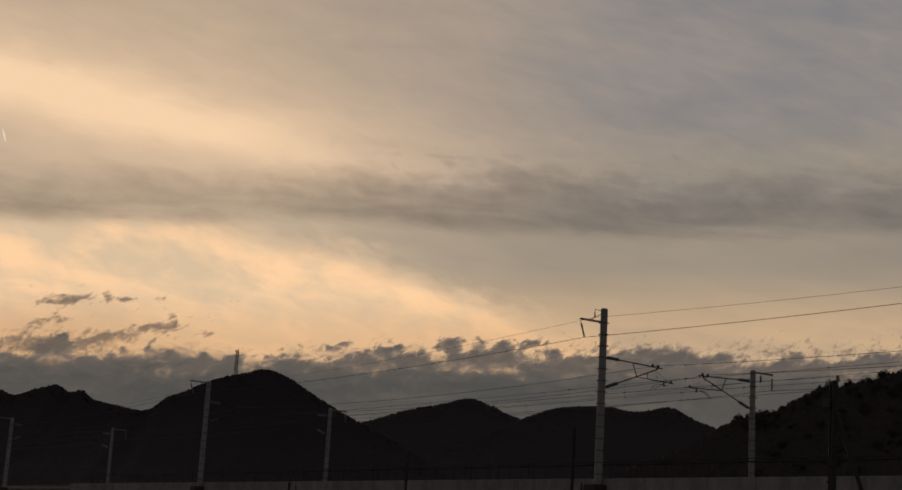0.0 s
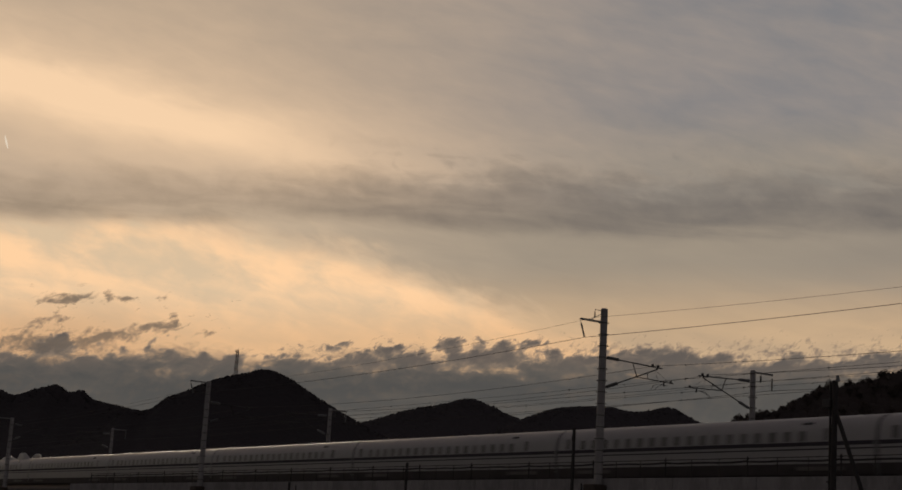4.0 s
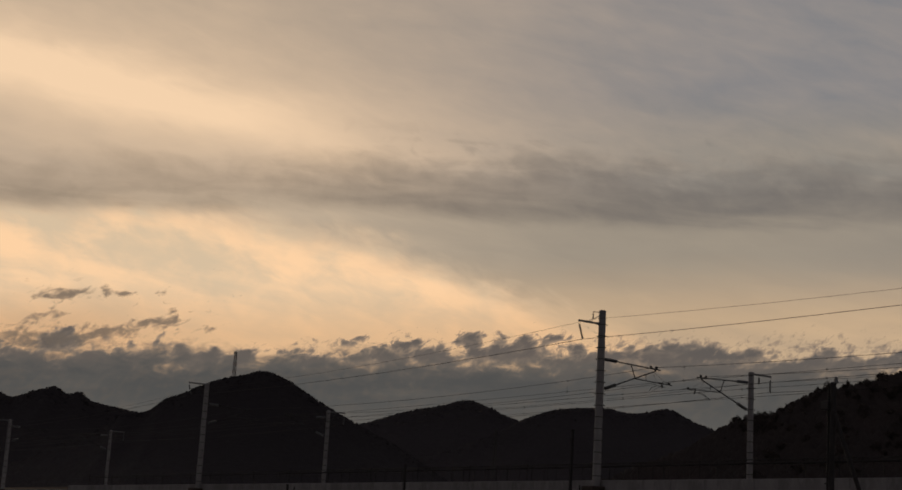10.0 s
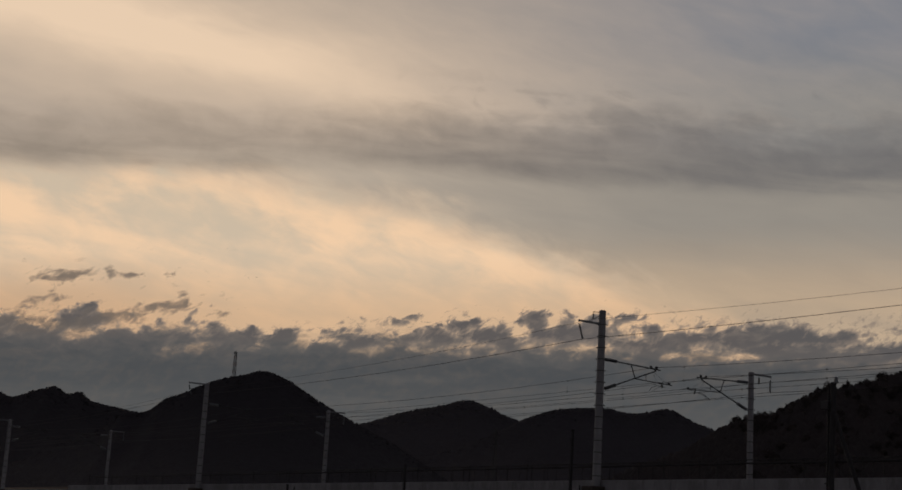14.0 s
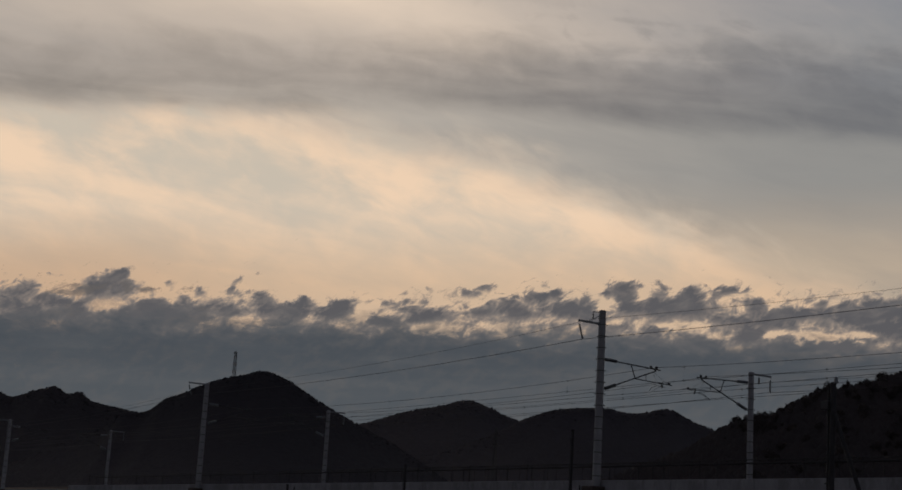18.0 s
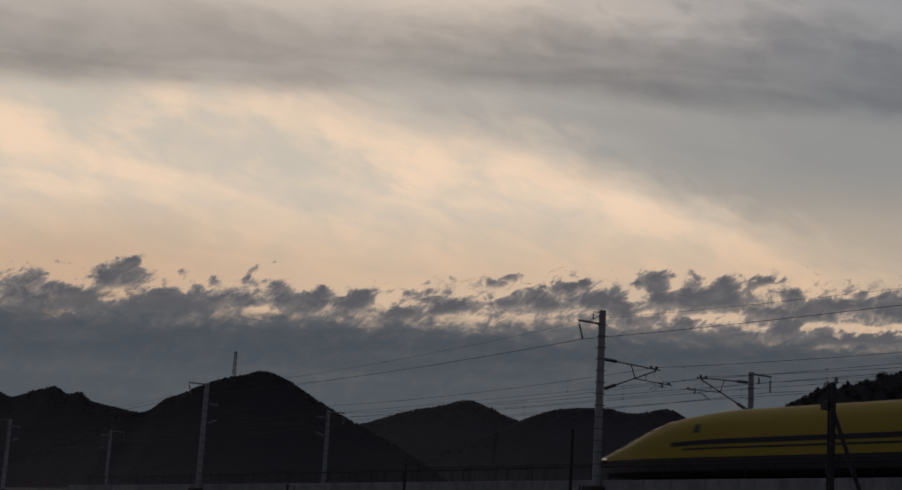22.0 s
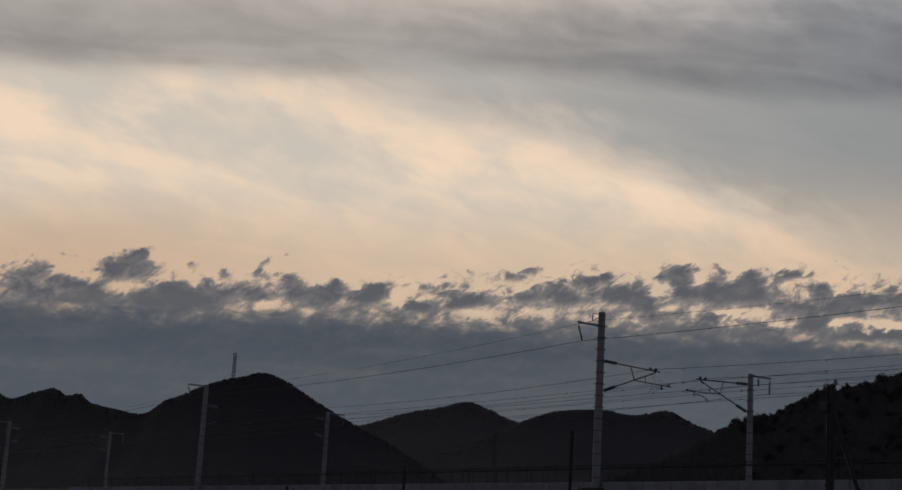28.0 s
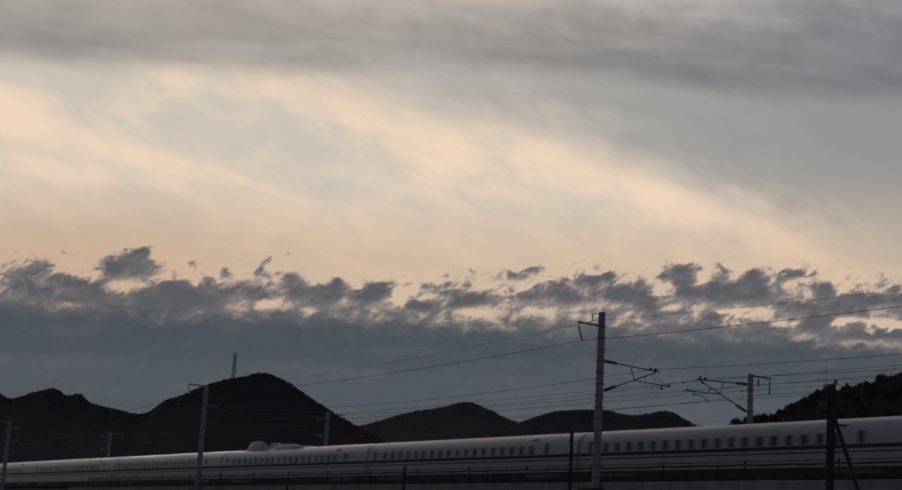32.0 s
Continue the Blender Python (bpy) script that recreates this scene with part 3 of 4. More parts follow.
# ---- railway embankment ----
RAIL = 5.79
NEAR_Y, FAR_Y, POLE_FAR = 3.70, 8.00, 11.68
ENDS = 2700.0


def long_prism(name, prof, x0, x1, material, label, cat, parent=None):
    bm = bmesh.new()
    a = [bm.verts.new((x0, y, z)) for y, z in prof]
    b = [bm.verts.new((x1, y, z)) for y, z in prof]
    n = len(prof)
    for i in range(n):
        bm.faces.new((a[i], a[(i + 1) % n], b[(i + 1) % n], b[i]))
    bm.faces.new(a)
    bm.faces.new(b[::-1])
    ob = part(name, bm, material, parent)
    return tagged(ob, label, cat, kind="structure") if not parent else ob


long_prism("embankment", [(0.6, 5.25), (11.2, 5.25), (12.9, 5.25), (19, -0.5), (0.6, -0.5)], -80.4, 60, M_EARTH, "dark earth railway embankment behind a concrete wall", "embankment")
long_prism("embankment_west", [(0.4, 5.25), (12.9, 5.25), (19, -0.5), (-6.0, -0.5)], -ENDS, -80.4, M_EARTH, "dark overgrown earth railway embankment", "embankment")
long_prism("embankment_east", [(0.4, 5.25), (12.9, 5.25), (19, -0.5), (-6.0, -0.5)], 60, ENDS, M_EARTH, "dark overgrown earth railway embankment", "embankment")
for n, yc in (("track_bed", NEAR_Y), ("track_bed", FAR_Y)):
    long_prism(n, [(yc - 2.1, 5.25), (yc - 1.45, 5.55), (yc + 1.45, 5.55), (yc + 2.1, 5.25)], -ENDS, ENDS, M_BALLAST, "grey-brown crushed stone track ballast", "track bed")
    for side in (-0.75, 0.75):
        y = yc + side
        long_prism("rail", [(y - 0.07, 5.55), (y + 0.07, 5.55), (y + 0.07, 5.58), (y + 0.02, 5.6), (y + 0.02, 5.74), (y + 0.035, 5.75), (y + 0.035, RAIL), (y - 0.035, RAIL), (y - 0.035, 5.75), (y - 0.02, 5.74), (y - 0.02, 5.6), (y - 0.07, 5.58)], -ENDS, ENDS, M_RAIL, "steel railway rail on ballast", "rail")

# retaining wall of cast panels, with a coping
wall = tagged(new("retaining_wall"), "pale weathered concrete retaining wall below the tracks", "wall", kind="structure")
bm = bmesh.new()
box(bm, 0.012, 5.718, 0.25, 0.60, -0.4, 5.02, 0.02)
panel = part("panel", bm, M_CONCRETE, wall)
bm = bmesh.new()
box(bm, 0.008, 5.722, 0.22, 0.68, 5.02, 5.71, 0.025)
cope = part("coping", bm, M_CONCRETE, wall)
for i in range(24):
    m = pose(-80.4 + 5.73 * i, 0, 0)
    if i:
        again(panel, wall, m), again(cope, wall, m)
    else:
        panel.matrix_basis = cope.matrix_basis = m


# ---- handrail on the wall ----
def railing(x0, count, pitch, y, base, top, label, steel):
    f = tagged(new("railing"), label, "railing")
    bm = bmesh.new()
    rod(bm, (0, y, base), (0, y, top + 0.10), 0.034)
    box(bm, -0.07, 0.07, y - 0.07, y + 0.07, base, base + 0.02)
    rod(bm, (-0.05, y, top - 0.02), (0.05, y, top - 0.02), 0.045)
    post = part("post", bm, M_TAR, f)
    bm = bmesh.new()
    rod(bm, (0, y, base), (0, y, top), 0.02, n=6)
    thin = part("baluster", bm, steel, f, "thin dull galvanised upright")
    bm = bmesh.new()
    rod(bm, (0, y, top), (pitch, y, top), 0.022)
    bar = part("handrail", bm, M_TAR, f, "thin dark handrail tube")
    bm = bmesh.new()
    tube(bm, [(pitch * i / 6, y - 0.03, top - 0.15 - 0.02 * math.sin(i * 1.7) - 0.03 * math.sin(3.1416 * i / 6)) for i in range(7)], 0.05, 6)
    mid = part("cable", bm, M_TAR, f, "thick black cable tied along the fence")
    for i in range(count):
        m = pose(x0 + pitch * i, 0, 0)
        for o in (post, bar, mid):
            if i:
                again(o, f, m)
            else:
                o.matrix_basis = m
        for j in (1, 2):
            m = pose(x0 + pitch * (i + j / 3), 0, 0)
            if i or j > 1:
                again(thin, f, m)
            else:
                thin.matrix_basis = m
    return f


railing(-75.44, 23, 5.73, 0.42, 5.71, 6.61, "weathered steel handrail fence along the top of the wall", M_TAR)
railing(-60.0, 26, 4.2, 12.4, 5.25, 7.72, "tall thin steel fence on the far edge of the tracks", M_TAR)


# ---- masts ----
def mast(x, y, foot, top, side, arm, name_label, taper=(0.225, 0.19)):
    """A concrete mast; side: +1 where the tracks lie towards +y."""
    t = tagged(new("catenary_mast"), name_label, "mast", "masts along the railway")
    t.location = (x, y, foot)
    h = top - foot
    bm = bmesh.new()
    rod(bm, (0, 0, 0), (0, 0, h), *taper, n=20)
    rod(bm, (0, 0, h), (0, 0, h + 0.04), taper[1], taper[1] * 0.7, n=20)
    part("pole", bm, M_POLE, t, smooth=False)
    if side > 0:
        bm = bmesh.new()
        box(bm, -0.48, 0.48, -0.62, 0.24, 5.37 - foot - 1.2, 5.37 - foot, 0.04)
        part("pedestal", bm, M_RUST, t, "dark brown mast foundation block")
    z, i = 1.0, 0
    while z < h - 0.5:
        r = taper[0] + (taper[1] - taper[0]) * z / h
        bm = bmesh.new()
        rod(bm, (0, 0, z - 0.02), (0, 0, z + 0.02), r + 0.014, n=16)
        for a in (0.15, 3.3):
            rod(bm, (math.cos(a) * r, math.sin(a) * r, z), (math.cos(a) * (r + 0.13), math.sin(a) * (r + 0.13), z), 0.014, n=5)
            d = Vector((RIGHT.x, RIGHT.y, 0)) * (1 if a < 1 else -1)
            rod(bm, d * r + Vector((0, 0, z)), d * (r + 0.10) + Vector((0, 0, z)), 0.022, n=5)
        part("step_band", bm, M_DULLSTEEL, t)
        z += 0.62
        i += 1
    # feeder arm on the outer side
    o = -side
    za = arm - foot
    bm = bmesh.new()
    box(bm, -0.05, 0.05, min(o * 0.15, o * 1.62), max(o * 0.15, o * 1.62), za - 0.05, za + 0.05, 0.01)
    if h - za > 0.4:
        rod(bm, (0, o * 0.15, za + 0.45), (0, o * 0.9, za + 0.05), 0.02)
    part("feeder_arm", bm, M_STEEL, t)
    bm = bmesh.new()
    rod(bm, (0, o * 1.6, za), (0, o * 1.56, za - 0.25), 0.015)
    insulator(bm, (0, o * 1.56, za - 0.22), (0, o * (1.3 if side > 0 else 1.55), za - 0.95), 0.068, 8)
    part("hanging_insulator", bm, M_INSULATOR, t)
    bm = bmesh.new()
    rod(bm, (0, o * 0.15, h - 0.1), (0, o * 0.64, h - 0.1), 0.02)
    rod(bm, (0, o * 0.64, h - 0.1), (0, o * 0.64, h - 0.3), 0.015)
    insulator(bm, (0, o * 0.64, h - 0.25), (0, o * 0.64, h - (0.52 if side > 0 else 0.62)), 0.05 if side > 0 else 0.07, 3)
    part("earth_wire_bracket", bm, M_DARKSTEEL, t)
    # cantilever towards the track
    s = side
    zt = 12.12 - foot
    c0 = bmesh.new()
    rod(c0, (0, s * 0.25, zt + 0.03), (0, s * 4.25, zt - 0.12), 0.035)
    rod(c0, (0, s * 0.25, zt - 1.58), (0, s * 3.9, zt - 0.2), 0.035)
    rod(c0, (0, s * 3.86, zt - 0.24), (0, s * 3.9, zt - 0.05), 0.05)
    rod(c0, (0, s * 2.12, zt - 0.03), (0, s * 2.44, zt - 0.78), 0.028)
    tubes = part("cantilever", c0, M_DARKSTEEL, t, "dark steel tube bracket over the track")
    bm = bmesh.new()
    insulator(bm, (0, s * 0.3, zt + 0.03), (0, s * 1.15, zt), 0.10, 9)
    part("upper_insulator", bm, M_INSULATOR, tubes)
    bm = bmesh.new()
    insulator(bm, (0, s * 0.35, zt - 1.54), (0, s * 1.1, zt - 1.26), 0.10, 9)
    part("lower_insulator", bm, M_INSULATOR, tubes)
    bm = bmesh.new()
    rod(bm, (0, s * 2.44, zt - 0.78), (0, s * 5.1, zt - 0.86), 0.026)
    rod(bm, (0, s * 3.2, zt - 0.45), (0, s * 3.22, zt - 0.82), 0.02)
    rod(bm, (0, s * 3.75, zt - 0.28), (0, s * 4.8, zt - 0.84), 0.008, n=5)
    rod(bm, (0, s * 3.7, zt - 0.28), (0, s * 4.0, zt - 0.84), 0.008, n=5)
    part("steady_tube", bm, M_DARKSTEEL, tubes)
    bm = bmesh.new()
    rod(bm, (0, s * 4.35, zt - 0.8), (0, s * 4.42, zt - 1.08), 0.045)
    tube(bm, [(0.0, s * 4.4, zt - 1.0), (0.02, s * 4.0, zt - 0.98), (0.04, s * 3.6, zt - 1.14), (0.05, s * 3.42, zt - 1.36)], 0.016)
    tube(bm, [(0.3, s * 4.4, zt - 1.06), (0.3, s * 4.0, zt - 1.05), (0.3, s * 3.65, zt - 1.22), (0.3, s * 3.5, zt - 1.36)], 0.014)
    part("pull_off_arm", bm, M_DARKSTEEL, tubes)
    for yy in (3.55, 3.95, 4.9):
        bm = bmesh.new()
        box(bm, -0.05, 0.05, s * yy - 0.06, s * yy + 0.06, (zt - 0.1 if yy < 4.5 else zt - 0.85), (zt + 0.06 if yy < 4.5 else zt - 0.74), 0.015)
        part("clamp", bm, M_DARKSTEEL, tubes)
    return t


NEAR_TOPS = {-150: 12.75, -100: 12.80, -50: 13.78, 0: 14.73, 50: 14.1}
NEAR_ARMS = {-150: 12.65, -100: 12.72, -50: 13.70, 0: 14.02, 50: 14.02}
for x, top in NEAR_TOPS.items():
    mast(x, 0.0, 4.3, top, 1, NEAR_ARMS[x], "tall pale concrete catenary mast with step bands and brackets")
for x in (-150, -100, -50, 0, 50):
    mast(x - 0.5, POLE_FAR, 5.25, 12.75, -1, 12.68, "pale concrete catenary mast across the tracks", (0.19, 0.16))


# ---- wires ----
def span_line(fixes, sag, y, r, label, lean=0.0, n=12):
    """A wire hung from fix to fix (x, z)."""
    pts = []
    for (xa, za), (xb, zb) in zip(fixes, fixes[1:]):
        for i in range(n):
            f = i / n
            pts.append((xa + (xb - xa) * f, y, za + (zb - za) * f - sag * 4 * f * (1 - f)))
    pts.append((fixes[-1][0], y, fixes[-1][1]))
    bm = bmesh.new()
    tube(bm, pts, r)
    return tagged(part("overhead_wire", bm, M_WIRE), label, "wire", "overhead wires")


def sagged(x, top, sag):
    f = ((x + 1000) % 50) / 50
    return top - sag * 4 * f * (1 - f)


XS = (-150, -100, -50, 0, 50)
span_line([(x, NEAR_ARMS[x] - 0.97) for x in XS], 0.35, -1.28, 0.014, "dark feeder wire slung between the mast arms")
span_line([(x, NEAR_TOPS[x] - 0.52) for x in XS], 0.4, -0.64, 0.008, "thin earth wire slung between mast tops")
span_line([(x - 0.5, 11.72) for x in XS], 0.35, POLE_FAR + 1.3, 0.014, "dark feeder wire slung between the far mast arms")
span_line([(x - 0.5, 12.22) for x in XS], 0.3, POLE_FAR + 0.64, 0.009, "thin earth wire slung between far mast tops")
for yc in (NEAR_Y, FAR_Y):
    span_line([(x, 12.08) for x in XS], 0.5, yc, 0.012, "messenger wire of the overhead line above a track")
    span_line([(x, 11.24) for x in XS], 0.12, yc, 0.010, "auxiliary wire of the overhead line above a track")
    span_line([(x, 10.76) for x in XS], 0.03, yc, 0.011, "contact wire of the overhead line above a track")
    bm = bmesh.new()
    rod(bm, (0, 0, -0.5), (0, 0, 0.5), 0.0015, n=4)
    rod(bm, (0, 0, 0.42), (0, 0, 0.5), 0.035, n=6)
    rod(bm, (0, 0, -0.55), (0, 0, -0.43), 0.042, n=6)
    first = tagged(part("dropper", bm, M_WIRE), "short hanger between two overhead wires", "dropper", "overhead wire droppers")
    k = 0
    for i in range(40):
        x = -147.5 + 5 * i
        if x > 48:
            break
        for hi, lo, every in ((sagged(x, 12.08, 0.5), sagged(x, 11.24, 0.12), 2), (sagged(x, 11.24, 0.12), sagged(x, 10.76, 0.03), 1)):
            if i % every == 0:
                d = first if k == 0 else new("dropper", first.data)
                if k:
                    tagged(d, first["label"], "dropper", "overhead wire droppers")
                d.location, d.scale = (x, yc, (hi + lo) / 2), (1, 1, hi - lo)
                k += 1


# ---- posts in front of the wall ----
def stake(x, y, top, w, label, peg=False):
    t = tagged(new("steel_post"), label, "post", "posts below the wall")
    t.location = (x, y, 0)
    bm = bmesh.new()
    box(bm, -w / 2, w / 2, -w / 2, -w / 2 + 0.03, 0, top, 0.004)
    box(bm, -w / 2, w / 2, w / 2 - 0.03, w / 2, 0, top, 0.004)
    box(bm, -0.02, 0.02, -w / 2 + 0.03, w / 2 - 0.03, 0, top)
    part("beam", bm, M_POST, t)
    bm = bmesh.new()
    box(bm, -w * 0.6, w * 0.6, -w * 0.6, w * 0.6, top, top + 0.03, 0.005)
    part("cap", bm, M_TAR, t)
    if peg:
        bm = bmesh.new()
        box(bm, -w * 0.95, -w * 0.5, -0.06, 0.06, top - 0.55, top - 0.35, 0.01)
        rod(bm, (-w * 0.62, 0, 1.0), (-w * 0.62, 0, top - 0.4), 0.03, n=6)
        part("conduit", bm, M_TAR, t)
    return t


stake(-23.27, -6.0, 5.12, 0.11, "short dark steel post standing before the wall")
stake(-9.42, -6.0, 6.16, 0.11, "dark steel post with a capped top before the wall", True)
stake(5.40, -6.0, 7.60, 0.115, "tall dark steel post with a conduit before the wall", True)

mastl = tagged(new("braced_post"), "tall dark steel post with a slanting brace and switch box", "post")
mastl.location = (21.58, -6.0, 0)
bm = bmesh.new()
rod(bm, (-0.12, 0, 0), (0.08, 0, 8.92), 0.13, 0.11, n=12)
part("pole", bm, M_POST, mastl)
bm = bmesh.new()
rod(bm, (-0.30, 0.05, 0), (-0.16, 0, 8.85), 0.05, n=8)
part("conduit", bm, M_TAR, mastl)
bm = bmesh.new()
rod(bm, (3.38, 0, 0), (0.05, 0, 7.85), 0.085, n=10)
part("brace", bm, M_TAR, mastl)
bm = bmesh.new()
box(bm, -0.42, -0.05, -0.2, 0.16, 7.85, 8.2, 0.02)
bx = part("switch_box", bm, M_DULLSTEEL, mastl, "grey metal switch box")
bm = bmesh.new()
rod(bm, (0.2, 0, 8.88), (0.2, 0, 9.12), 0.1, 0.06, n=10)
rod(bm, (-0.05, 0, 8.9), (0.3, 0, 8.9), 0.04, n=8)
part("pothead", bm, M_INSULATOR, mastl)
bm = bmesh.new()
for z in (5.0, 5.4):
    rod(bm, (-0.35, 0, z), (0.1, 0, z), 0.03, n=6)
part("bracket", bm, M_TAR, mastl)

# drain pipes on the wall face
for x in (-1.6, 23.0, -34.0):
    bm = bmesh.new()
    rod(bm, (0, 0, 0), (0, 0, 5.45), 0.035, n=8)
    for z in (1.2, 3.2, 5.0):
        rod(bm, (0, 0, z - 0.03), (0, 0, z + 0.03), 0.05, n=8)
    pipe = tagged(part("drain_pipe", bm, M_TAR), "thin dark drain pipe on the concrete wall", "pipe", "wall pipes")
    pipe.location = (x, 0.17, 0)

# ---- slim pylon in the valley between the hills ----
pylon = tagged(new("pylon"), "slim grey steel pylon standing in the dark valley", "pylon")
pylon.location = spot(29.8, 800, 18.0)
for i in range(7):
    bm = bmesh.new()
    a, b2 = 1.9 - 0.2 * i, 1.9 - 0.2 * (i + 1)
    for j in range(4):
        ca, cb = math.radians(45 + 90 * j), math.radians(135 + 90 * j)
        p0, p1 = Vector((math.cos(ca) * a, math.sin(ca) * a, 7.0 * i)), Vector((math.cos(ca) * b2, math.sin(ca) * b2, 7.0 * i + 7.0))
        q1 = Vector((math.cos(cb) * b2, math.sin(cb) * b2, 7.0 * i + 7.0))
        rod(bm, p0, p1, 0.14, n=5)
        rod(bm, p0, q1, 0.07, n=4)
        rod(bm, p1, q1, 0.07, n=4)
    if i in (4, 5):
        rod(bm, (-RIGHT.x * 4, -RIGHT.y * 4, 7.0 * i + 5), (RIGHT.x * 4, RIGHT.y * 4, 7.0 * i + 5), 0.12, n=5)
    part("pylon_section", bm, M_DULLSTEEL, pylon)

# ---- lattice tower on the main hill ----
tower = tagged(new("lattice_tower"), "slender red and white lattice tower on the hilltop", "tower")
tower.location = spot(-175.0, 1250, 131.0)
for i in range(8):
    bm = bmesh.new()
    a, b = 1.25 - 0.06 * i, 1.25 - 0.06 * (i + 1)
    z0, z1 = 3.0 * i, 3.0 * (i + 1)
    ca = [Vector((sx * a, sy * a, z0)) for sx, sy in ((-1, -1), (1, -1), (1, 1), (-1, 1))]
    cb = [Vector((sx * b, sy * b, z1)) for sx, sy in ((-1, -1), (1, -1), (1, 1), (-1, 1))]
    for j in range(4):
        rod(bm, ca[j], cb[j], 0.15, n=5)
        rod(bm, ca[j], cb[(j + 1) % 4], 0.07, n=4)
        rod(bm, ca[(j + 1) % 4], cb[j], 0.07, n=4)
        rod(bm, cb[j], cb[(j + 1) % 4], 0.1, n=4)
    part("tower_section", bm, M_REDWHITE[i % 2], tower)
bm = bmesh.new()
rod(bm, (0, 0, 24), (0, 0, 25.5), 0.12, n=6)
part("aerial", bm, M_STEEL, tower)
for z, turn in ((20.4, 0.4), (22.2, 2.3), (23.3, 4.4)):
    bm = bmesh.new()
    a = Vector((math.cos(turn), math.sin(turn), 0))
    rod(bm, a * 0.8 + Vector((0, 0, z)), a * 1.7 + Vector((0, 0, z)), 0.10, n=5)
    rod(bm, a * 1.7 + Vector((0, 0, z - 0.9)), a * 1.7 + Vector((0, 0, z + 0.9)), 0.22, n=6)
    part("panel_antenna", bm, M_STEEL, tower)


# ---- trees on the near hillside ----
def tree(seed, h):
    rng = random.Random(seed)
    t = tagged(new("tree"), "dark broadleaf tree on the hillside at dusk", "tree", "trees on the near hill")
    bm = bmesh.new()
    rod(bm, (0, 0, -1.0), (0.1, 0, h * 0.55), 0.16, 0.08, n=7)
    tips = []
    for i in range(7):
        a, z = rng.uniform(0, 6.28), h * rng.uniform(0.3, 0.6)
        e = Vector((math.cos(a) * h * rng.uniform(0.15, 0.3), math.sin(a) * h * rng.uniform(0.15, 0.3), z + h * rng.uniform(0.12, 0.35)))
        rod(bm, (0.05, 0, z), e, 0.06, 0.025, n=5)
        tips.append(e)
    tips.append(Vector((0.1, 0, h * 0.85)))
    part("trunk", bm, M_BARK, t)
    verts, faces = [], []
    for e in tips:
        for k in range(4):
            c = e + Vector((rng.gauss(0, 0.4), rng.gauss(0, 0.4), rng.gauss(0, 0.3)))
            r = rng.uniform(0.3, 0.65)
            for j in range(42):
                d = Vector((rng.gauss(0, 1), rng.gauss(0, 1), rng.gauss(0, 0.8))).normalized() * r * rng.uniform(0.6, 1.1)
                p = c + d
                a = Vector((rng.gauss(0, 1), rng.gauss(0, 1), rng.gauss(0, 1))).normalized()
                b = a.cross(Vector((rng.gauss(0, 1), rng.gauss(0, 1), rng.gauss(0, 1)))).normalized()
                q = rng.uniform(0.10, 0.19)
                i0 = len(verts)
                verts += [p - a * q, p + b * q * 0.6, p + a * q, p - b * q * 0.6]
                faces.append((i0, i0 + 1, i0 + 2, i0 + 3))
    me = bpy.data.meshes.new("crown")
    me.from_pydata([v[:] for v in verts], [], faces)
    me.materials.append(M_LEAF)
    o = new("crown", me)
    o.parent = t
    return t


rng = random.Random(4)
kinds = [tree(21, 3.4), tree(22, 4.2), tree(23, 3.0), tree(24, 3.8)]
for i in range(300):
    s = rng.uniform(81, 150)
    q = -abs(rng.gauss(0, 0.05)) if i < 120 else -rng.uniform(0.1, 0.8)
    z = slope(s, q)
    p = spot(s, 420 + q * 90, z - rng.uniform(1.9, 2.4))
    m = Matrix.Translation(p) @ pose(0, 0, 0, 0, 0, rng.uniform(0, 360))
    if i < 4:
        kinds[i].matrix_basis = m
    else:
        copy_thing(kinds[i % 4], m).scale = (1, 1, 1)


# ---- a short condensation trail in the clear air ----
bm = bmesh.new()
k = 4400.0 * PIX
rows_ = [(-12 + 2.4 * i, 1.6 * math.sin(3.1416 * (i + 0.3) / 10.6) + 0.2) for i in range(11)]
up_ = [bm.verts.new((-w * k + l * 0.22 * k, -l * k, 0)) for l, w in rows_]
dn_ = [bm.verts.new((w * k + l * 0.22 * k, -l * k, 0)) for l, w in rows_]
for a, b2, c, d in zip(up_, up_[1:], dn_[1:], dn_):
    bm.faces.new((a, b2, c, d))
trail = tagged(part("backdrop_contrail", bm, glowing("sunlit_ice_trail", (0.95, 0.80, 0.62), 0.8)), "short bright condensation trail of a far aircraft", "contrail", kind="structure")

# ---- trains ----
# half of a body's outline from the sill up: share of the half width, height over the rail
OUTLINE = ((0.80, 0.25), (0.95, 0.50), (0.99, 0.95), (1.0, 1.15), (1.0, 1.6), (1.0, 2.1), (0.985, 2.45), (0.955, 2.75), (0.89, 3.02), (0.76, 3.27), (0.56, 3.44), (0.28, 3.54), (0.0, 3.57))


